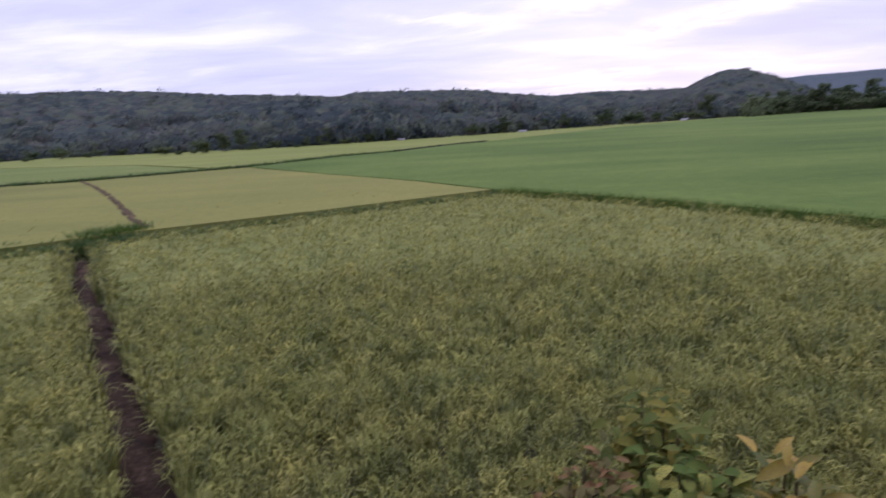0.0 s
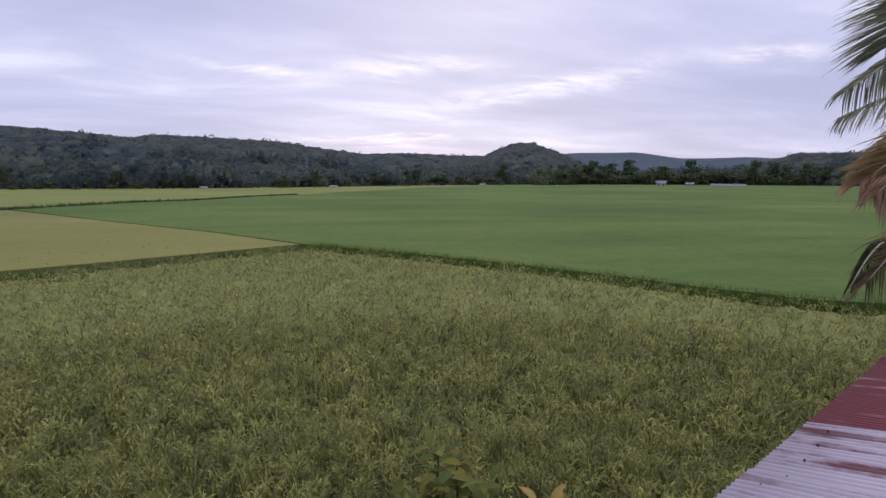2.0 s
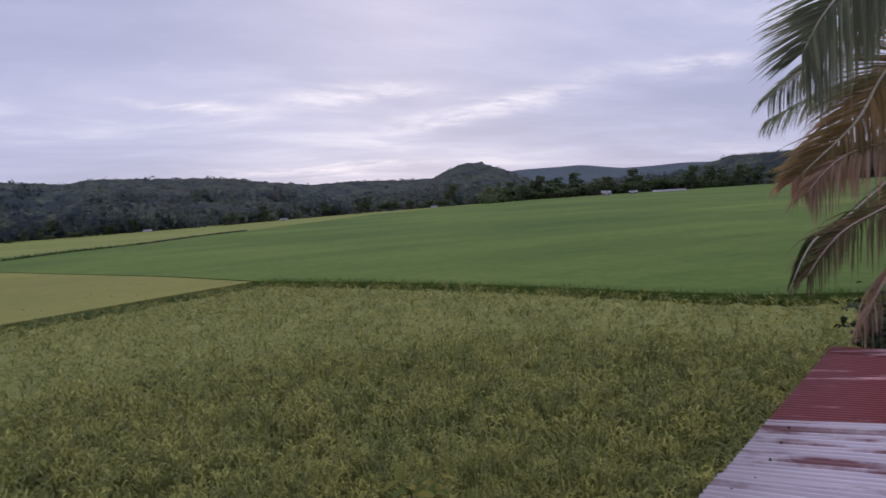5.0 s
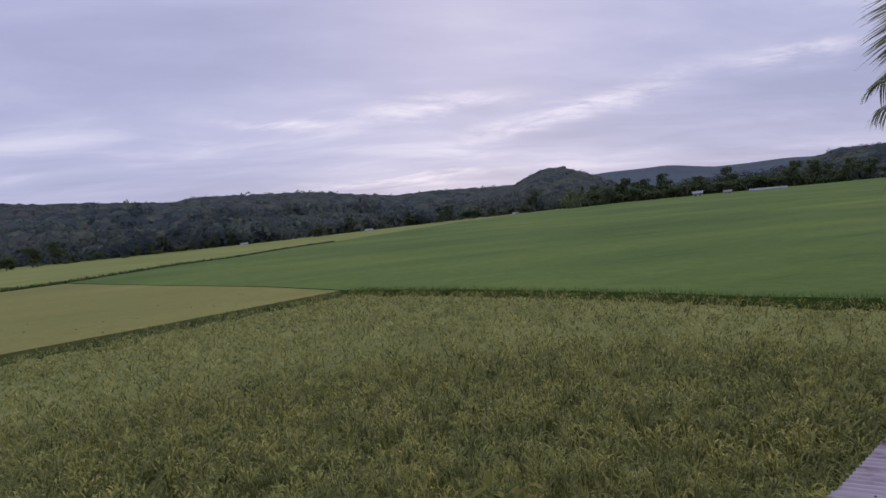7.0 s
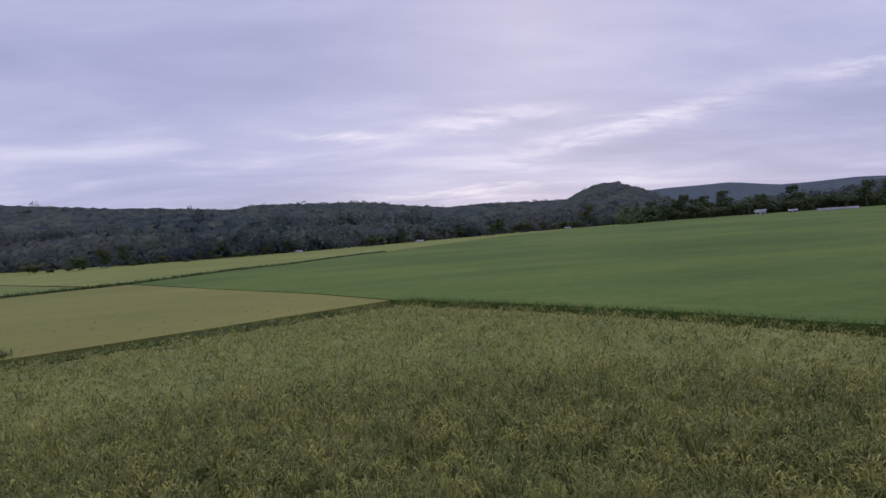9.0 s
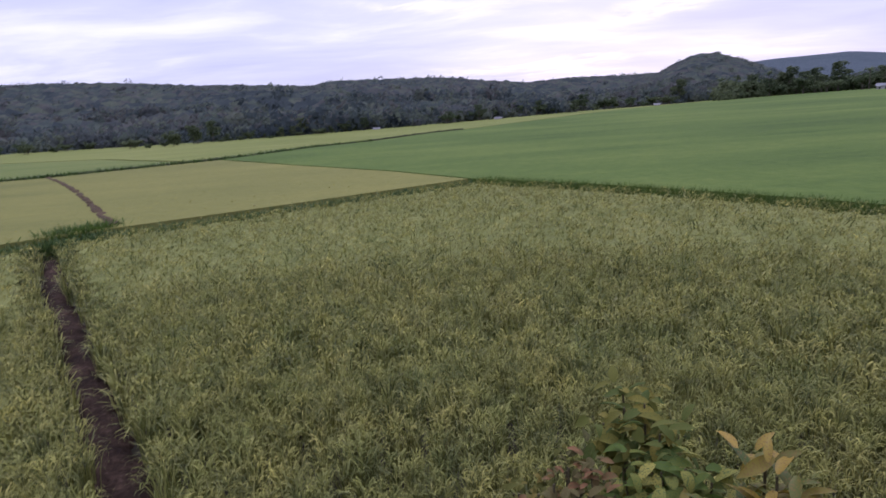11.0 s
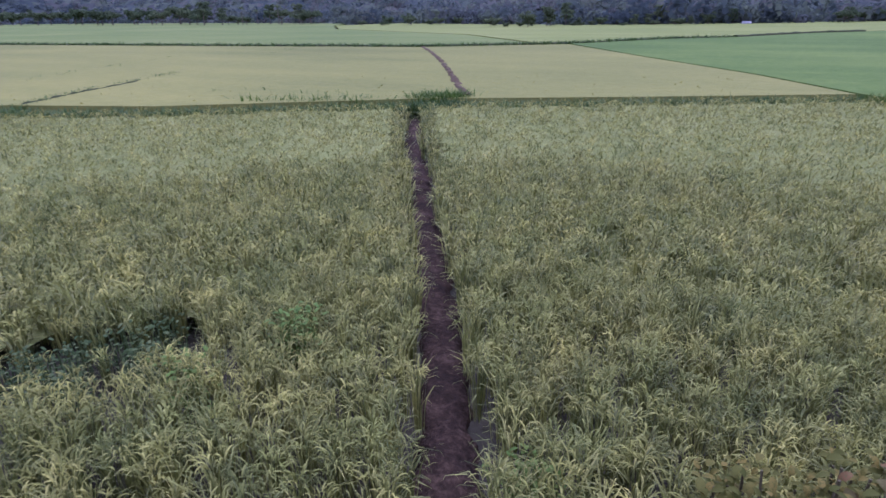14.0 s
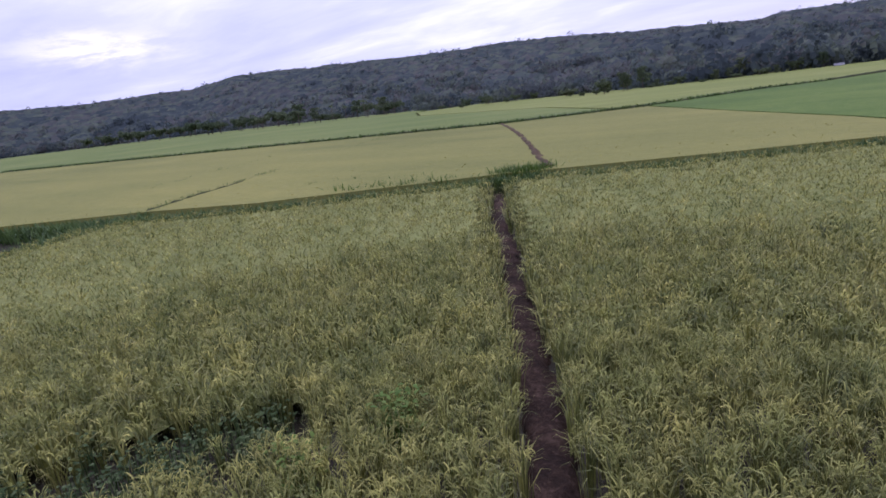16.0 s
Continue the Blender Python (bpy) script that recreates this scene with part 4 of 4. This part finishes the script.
def sheet(y0, waves, mat, lift, label, pitch=0.0405, deep=0.0095, skew=0.0):
    """A corrugated sheet: its waves run up the slope; its low end hangs over the eave. skew narrows it towards the ridge."""
    per, long = 8, 3.4
    ys = np.arange(waves * per + 1) / per * pitch
    zs = deep * np.cos(ys / pitch * 2 * np.pi)
    v = []
    for x in np.linspace(0, long, 9):
        over = rng.normal(0, 0.004)
        wide = max(1 - skew * x / ys[-1], 0.02)
        for y, z in zip(ys, zs):
            v.append((x * math.cos(SLOPE), y0 + y * wide, x * math.sin(SLOPE) + z + lift + over * 0.4))
    low = [(a, b, c - 0.0015) for a, b, c in v]
    m = len(ys)
    q = [(i * m + j, i * m + j + 1, (i + 1) * m + j + 1, (i + 1) * m + j) for i in range(8) for j in range(m - 1)]
    o = len(v)
    q2 = [(o + d, o + c, o + b, o + a) for a, b, c, d in q]
    rim = [(j, o + j, o + j + 1, j + 1) for j in range(m - 1)]
    ob = under(mesh_object("corrugated_sheet", np.array(v + low), np.array(q + q2 + rim), None, [mat], smooth=True), shed, label)
    return ob


SCREW_MESH = None


def screw(x, y, parent):
    global SCREW_MESH
    if SCREW_MESH is None:
        bm = bmesh.new()
        bmesh.ops.create_cone(bm, segments=8, radius1=0.0042, radius2=0.004, depth=0.004, cap_ends=True)
        head = bmesh.ops.create_cone(bm, segments=6, radius1=0.005, radius2=0.0045, depth=0.006, cap_ends=True)
        bmesh.ops.translate(bm, vec=(0, 0, 0.006), verts=head["verts"])
        SCREW_MESH = bpy.data.meshes.new("screw")
        bm.to_mesh(SCREW_MESH)
        bm.free()
        SCREW_MESH.materials.append(SCREW)
    ob = new("screw", SCREW_MESH)
    ob.parent = parent
    ob.location = (x * math.cos(SLOPE), y, x * math.sin(SLOPE) + 0.012)


for i, y0 in enumerate((-0.71, -1.44, -2.17, -2.90, -3.63)):
    s = sheet(y0, 19, ROOF_WHITE, 0.012 * (i % 2), "white-painted corrugated sheet with rust streaks")
    for x in (0.12, 0.75, 1.5, 2.2):
        for k in (1, 6, 11, 16):
            screw(x + rng.normal(0, 0.02), y0 + 0.0405 * (k + (2 if x > 1 else 0)), s)
# width and skew are set so the red edge fits the camera's view
s = sheet(0.02, 41, ROOF_RED, 0.002, "faded red corrugated sheet narrowed to fit the edge in view", 0.0405, 0.0012, 0.46)
# worn red flashing folded over the slanting gable edge
bm = bmesh.new()
prof = [(1.52, 0.005), (1.60, 0.006), (1.70, 0.005), (1.704, -0.05)]
rowsf = []
for x in np.linspace(-0.01, 2.1, 9):
    rowsf.append([bm.verts.new((x * math.cos(SLOPE), y - 0.46 * max(x, 0), x * math.sin(SLOPE) + z + rng.normal(0, 0.002))) for y, z in prof])
for a, b in zip(rowsf, rowsf[1:]):
    for j in range(3):
        bm.faces.new((a[j], a[j + 1], b[j + 1], b[j]))
bmesh.ops.solidify(bm, geom=bm.faces[:], thickness=0.002)
part("flashing", bm, FLASHING, shed, "dented red metal flashing along the gable")
for cx, cy, lx, ly, turn, zt in ((0.18, -1.15, 0.12, 5.0, 0, 2.7), (1.2, 0.85, 2.1, 0.12, -25, 2.7), (3.15, -1.8, 0.12, 3.66, 0, 3.2), (1.7, -3.6, 2.9, 0.12, 0, 2.7)):
    bm = bmesh.new()
    bmesh.ops.create_cube(bm, size=1, matrix=Matrix.Translation((cx, cy, zt / 2 - EAVE_Z)) @ Matrix.Rotation(radians(turn), 4, "Z") @ Matrix.Diagonal((lx, ly, zt, 1)))
    part("wall", bm, BLOCK, shed, "bare concrete block wall")


# ---- coconut palm beside the shed ----
def frond(parent, pts, leaf_len, mat, rachis_mat, droop, label, gaps=0.0, pairs=150, ragged=0.12, roll=0, split=None, hang=1.0, hang_droop=None):
    """A feather leaf along a curve: a tapering rib with two rows of leaflets, one of which may hang longer and straighter."""
    p = [Vector(c) for c in pts]
    n = 40
    curve = []
    for i in range(n + 1):
        s = i / n
        k = 3 * s
        j = min(int(k), 2)
        f = k - j
        a, b, c, d = p[max(j - 1, 0)], p[j], p[j + 1], p[min(j + 2, 3)]
        curve.append(0.5 * ((2 * b) + (c - a) * f + (2 * a - 5 * b + 4 * c - d) * f * f + (3 * b - a - 3 * c + d) * f ** 3))
    bm = bmesh.new()
    rings = []
    for i, c in enumerate(curve):
        t = (curve[min(i + 1, n)] - curve[max(i - 1, 0)]).normalized()
        side = t.cross(Vector((0, 0, 1))).normalized()
        up = side.cross(t)
        r = 0.022 * (1 - i / n) + 0.004
        rings.append([bm.verts.new(c + side * math.cos(a) * r * 1.2 + up * math.sin(a) * r) for a in (0.3, 1.57, 2.84, 4.71)])
    for a, b in zip(rings, rings[1:]):
        for j in range(4):
            bm.faces.new((a[j], a[(j + 1) % 4], b[(j + 1) % 4], b[j]))
    rib = part("frond", bm, rachis_mat, parent, label)
    V, Q, T, o = [], [], [], 0
    segs = 5
    for i in range(pairs):
        s = 0.06 + 0.93 * i / (pairs - 1)
        c = curve[int(s * n)].lerp(curve[min(int(s * n) + 1, n)], s * n - int(s * n))
        t = (curve[min(int(s * n) + 1, n)] - curve[max(int(s * n) - 1, 0)]).normalized()
        side = t.cross(Vector((0, 0, 1))).normalized()
        side = side * math.cos(radians(roll)) + side.cross(t) * math.sin(radians(roll))
        for sg in (-1, 1):
            if rng.random() < gaps:
                continue
            ll = leaf_len * (0.3 + 1.0 * math.sin(math.pi * min(0.1 + s * 0.85, 1)) ** 0.8) * (1 + rng.normal(0, ragged)) * 0.8
            d = (side * sg * (0.9 - 0.3 * s) + t * (0.6 + 0.4 * s) + Vector(rng.normal(0, 0.08, 3))).normalized()
            low_side = side.z * sg < 0
            ll *= hang if low_side else 1.0
            fall = hang_droop if low_side and hang_droop is not None else droop
            wd = 0.0115 * (1 + rng.normal(0, 0.15))
            q0, pts_l = c.copy(), [c.copy()]
            for k in range(segs):
                d = (d + Vector((0, 0, -1)) * fall * (0.5 + 0.35 * k)).normalized()
                q0 = q0 + d * ll / segs
                pts_l.append(q0.copy())
            wv = d.cross(side if abs(d.dot(side)) < 0.9 else t).normalized()
            wv = (t * 0.8 + wv * 0.5 + Vector(rng.normal(0, 0.2, 3))).normalized()
            for k, pp in enumerate(pts_l[:-1]):
                h = wd * (1.0 if k < 3 else 0.75 if k == 3 else 0.5)
                V += [pp - wv * h * (0.6 if k == 0 else 1), pp + wv * h * (0.6 if k == 0 else 1)]
            V.append(pts_l[-1])
            Q += [(o + 2 * k, o + 2 * k + 1, o + 2 * k + 3, o + 2 * k + 2) for k in range(segs - 1)]
            T.append((o + 2 * segs - 2, o + 2 * segs - 1, o + 2 * segs))
            o += 2 * segs + 1
    k = 2 * segs + 1
    if split:
        one_q, one_t = np.array(Q[:segs - 1]), np.array(T[:1])
        for i in range(0, len(V), k):
            under(mesh_object("leaflet", np.array([v[:] for v in V[i:i + k]]), one_q, one_t, [split]), rib)
    else:
        tagged(under(mesh_object("leaf_blade", np.array([v[:] for v in V]), np.array(Q), np.array(T), [mat]), rib), kind="stuff")


palm = tagged(new("coconut_palm"), "coconut palm with green, yellowing and dry brown fronds beside the shed", "palm tree")
HEART = (7.42, 2.92, 5.0)
bm = bmesh.new()
for i in range(16):
    z = HEART[2] * i / 15
    bmesh.ops.create_cone(bm, segments=14, radius1=0.155 - 0.003 * i, radius2=0.14 - 0.003 * i, depth=HEART[2] / 14,
                          matrix=Matrix.Translation((HEART[0] + 0.25 * math.sin(z * 0.5) - 0.12, HEART[1], z)), cap_ends=True)
part("trunk", bm, BARK, palm, "grey ringed palm trunk")
frond(palm, [HEART, (6.44, 3.38, 6.15), (5.84, 3.70, 5.62), (5.6, 3.85, 5.16)], 0.72, PALM_GREEN, RACHIS, 0.03, "green palm frond", roll=68, pairs=230, hang=1.45, hang_droop=0.8)
frond(palm, [HEART, (6.85, 3.28, 6.35), (6.32, 3.56, 6.0), (6.02, 3.72, 5.55)], 0.7, PALM_GREEN, RACHIS, 0.1, "green palm frond", 0.25, roll=60, pairs=110, hang=1.4, hang_droop=0.8)
frond(palm, [HEART, (6.75, 3.75, 5.55), (6.25, 4.1, 5.22), (5.75, 4.32, 4.85)], 0.55, PALM_GREEN, RACHIS, 0.3, "green palm frond", 0.05, roll=40, hang_droop=0.8)
frond(palm, [HEART, (7.63, 3.99, 5.16), (7.47, 4.82, 5.06), (7.16, 5.44, 4.76)], 0.6, PALM_GREEN, RACHIS, 0.35, "green palm frond", 0.1)
frond(palm, [HEART, (6.43, 3.41, 5.07), (5.98, 3.59, 4.48), (5.6, 3.86, 4.03)], 0.62, PALM_YELLOWING, RACHIS, 0.06, "yellowing palm frond", 0.03, roll=62, split=PALM_LEAFLET, hang=0.95, hang_droop=0.9)
frond(palm, [HEART, (6.40, 3.55, 4.88), (5.92, 3.74, 4.40), (5.55, 3.93, 3.95)], 0.62, PALM_DEAD, RACHIS_DEAD, 0.2, "dry brown palm frond", 0.05, roll=50, hang=0.9, hang_droop=0.9)
frond(palm, [HEART, (6.45, 3.38, 4.37), (5.84, 3.62, 4.16), (5.51, 3.75, 3.85)], 0.5, PALM_DEAD, RACHIS_DEAD, 0.3, "dry brown palm frond", 0.1, roll=40, ragged=0.25, hang_droop=0.8)
frond(palm, [HEART, (6.46, 3.35, 3.85), (5.83, 3.63, 3.44), (5.51, 3.76, 3.04)], 0.5, PALM_HALF, RACHIS_DEAD, 0.25, "half-dry palm frond", 0.1, ragged=0.3, roll=40, hang=0.9, hang_droop=0.9)
frond(palm, [HEART, (6.22, 3.76, 3.62), (5.70, 3.82, 3.36), (5.47, 3.88, 2.98)], 0.3, DARK_PALM, RACHIS, 0.5, "hanging dark green palm frond, shade in its colour", 0.05, roll=30, hang_droop=0.9)
frond(palm, [HEART, (6.52, 3.25, 3.53), (6.02, 3.32, 3.05), (5.74, 3.41, 2.57)], 0.42, PALM_DEAD, RACHIS_DEAD, 0.5, "dry hanging palm frond", 0.1, ragged=0.3)
for a, up, m, r in ((75, 1.2, PALM_GREEN, RACHIS), (130, 0.7, PALM_GREEN, RACHIS), (180, 1.0, PALM_GREEN, RACHIS), (50, 0.3, PALM_YELLOWING, RACHIS), (100, -0.2, PALM_YELLOWING, RACHIS)):
    c, s = math.sin(radians(a)), math.cos(radians(a))
    h = Vector(HEART)
    frond(palm, [h, h + Vector((c * 0.9, s * 0.9, up)), h + Vector((c * 2.0, s * 2.0, up * 0.8)), h + Vector((c * 2.9, s * 2.9, up * 0.8 - 1.1))], 0.75, m, r, 0.32, "palm frond")


# ---- shrubs in front of the house ----
def leaf_mesh(long, wide, bendy):
    """A single lance-shaped leaf with a folded midrib."""
    rows, v, q = 6, [], []
    for i in range(rows + 1):
        s = i / rows
        hw = wide * math.sin(math.pi * min(0.08 + s * 0.92, 0.995)) ** 0.8
        x, z = long * s * math.cos(bendy * s), -long * s * math.sin(bendy * s)
        v += [(x, -hw, z + hw * 0.35), (x, 0, z), (x, hw, z + hw * 0.35)]
    for i in range(rows):
        a = i * 3
        q += [(a, a + 1, a + 4, a + 3), (a + 1, a + 2, a + 5, a + 4)]
    ob = mesh_object("leaf", np.array(v), np.array(q), None, [], smooth=True)
    me = ob.data
    bpy.data.objects.remove(ob)
    return me


def shrub(x, y, height, radius, leaves, long, wide, mat, label, stems=5, name="croton_shrub", top_share=0.5, fluff=0.03):
    top = tagged(new(name), label, "shrub")
    top.location = (x, y, 0)
    kinds = []
    for b in (0.3, 0.7, 1.1):
        me = leaf_mesh(long, wide, b)
        me.materials.append(mat)
        kinds.append(me)
    tips = []
    for i in range(stems):
        a = i * 6.28 / stems + rng.random()
        rr = radius * (0.25 + 0.6 * rng.random())
        tip = Vector((rr * math.cos(a), rr * math.sin(a), height * (0.82 + 0.18 * rng.random()) if i else height))
        if i == 0:
            tip.x, tip.y = 0, 0
        bm = bmesh.new()
        base = Vector((0.12 * math.cos(a), 0.12 * math.sin(a), 0))
        bmesh.ops.create_cone(bm, segments=6, radius1=0.018, radius2=0.007, depth=(tip - base).length, cap_ends=True,
                              matrix=Matrix.Translation((tip + base) / 2) @ (tip - base).to_track_quat("Z", "Y").to_matrix().to_4x4())
        part("stem", bm, STEM, top)
        tips.append((base, tip))
    for i in range(leaves):
        base, tip = tips[i % stems]
        k = 1 - 0.5 * rng.random() ** (1 / (0.4 + top_share)) if i % 3 else 1 - 0.08 * rng.random()
        c = base.lerp(tip, k) + Vector(rng.normal(0, fluff, 3))
        ob = new("leaf", kinds[i % 3])
        ob.parent = top
        ob.matrix_basis = Matrix.Translation(c) @ Matrix.Rotation(rng.random() * 6.28, 4, "Z") @ Matrix.Rotation(-0.9 + 1.1 * rng.random(), 4, "Y") @ Matrix.Rotation(rng.normal(0, 0.35), 4, "X") @ Matrix.Scale(0.7 + 0.6 * rng.random(), 4)
    return top


shrub(1.47, 3.72, 1.9, 0.42, 300, 0.15, 0.034, CROTON_MIXED, "croton shrub with yellow and green mottled leaves", 10, fluff=0.09)
shrub(1.42, 2.98, 1.88, 0.46, 300, 0.14, 0.034, CROTON_PALE, "croton shrub with pale yellow-green leaves", 11, fluff=0.09)
shrub(1.75, 2.65, 2.02, 0.42, 200, 0.19, 0.03, CROTON_YELLOW, "croton shrub with long yellow leaves", 9, fluff=0.08)
shrub(0.40, 2.75, 1.92, 0.42, 360, 0.07, 0.019, CROTON_GREY, "croton shrub with dull purple and green leaves", 14, fluff=0.09)
shrub(0.86, 2.95, 1.96, 0.4, 320, 0.085, 0.022, CROTON_RED, "small croton shrub with pinkish brown leaves", 12, fluff=0.08)
shrub(0.68, 3.1, 1.78, 0.4, 340, 0.065, 0.018, CROTON_GREY, "shrub with dull grey-brown leaves", 12, fluff=0.08)
shrub(0.05, 3.15, 1.5, 0.36, 340, 0.062, 0.018, CROTON_GREY, "low shrub with grey-green leaves", 12, fluff=0.08)
# bushes added to fill the shaded ground by the palm, darkened by colour
shrub(7.4, 3.95, 2.1, 0.5, 420, 0.09, 0.03, SHADE_LEAF, "bush behind the shed, palm shade in its dark leaf colour", 11, "bush", fluff=0.2)
shrub(8.3, 4.35, 2.3, 0.6, 420, 0.1, 0.032, SHADE_LEAF, "broad bush under the palm, shade in its dark leaf colour", 11, "bush", fluff=0.22)
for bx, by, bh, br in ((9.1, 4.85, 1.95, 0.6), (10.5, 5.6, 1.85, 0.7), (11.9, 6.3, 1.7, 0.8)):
    shrub(bx, by, bh, br, 430, 0.15, 0.06, SHADE_LEAF, "scrub added over the shaded rice edge behind the shed, leaves painted dark", 11, "bush", fluff=0.14)
shrub(6.95, 3.3, 1.9, 0.5, 340, 0.11, 0.03, SHADE_LEAF, "leafy bush with palm shade put into its leaf colour", 10, "bush", fluff=0.18)
shrub(7.5, 3.15, 2.4, 0.6, 360, 0.12, 0.032, SHADE_LEAF, "taller leafy bush with palm shade put into its leaf colour", 10, "bush", fluff=0.2)


def blossom(x, y, z):
    """A red flower head on the shrub by the house: a ring of cupped petals."""
    top = tagged(new("red_flower"), "bright red flower among the croton leaves", "flower")
    top.location = (x, y, z)
    me = leaf_mesh(0.05, 0.018, 0.6)
    me.materials.append(RED_PETAL)
    for i in range(9):
        ob = new("petal", me)
        ob.parent = top
        ob.matrix_basis = Matrix.Rotation(i * 0.7, 4, "Z") @ Matrix.Rotation(-0.9 + 0.5 * (i % 2), 4, "Y")
    bm = bmesh.new()
    bmesh.ops.create_cone(bm, segments=6, radius1=0.008, radius2=0.005, depth=z, cap_ends=True)
    bmesh.ops.translate(bm, vec=(0, 0, -z / 2), verts=bm.verts[:])
    part("stem", bm, STEM, top)


blossom(1.42, 2.3, 2.1)
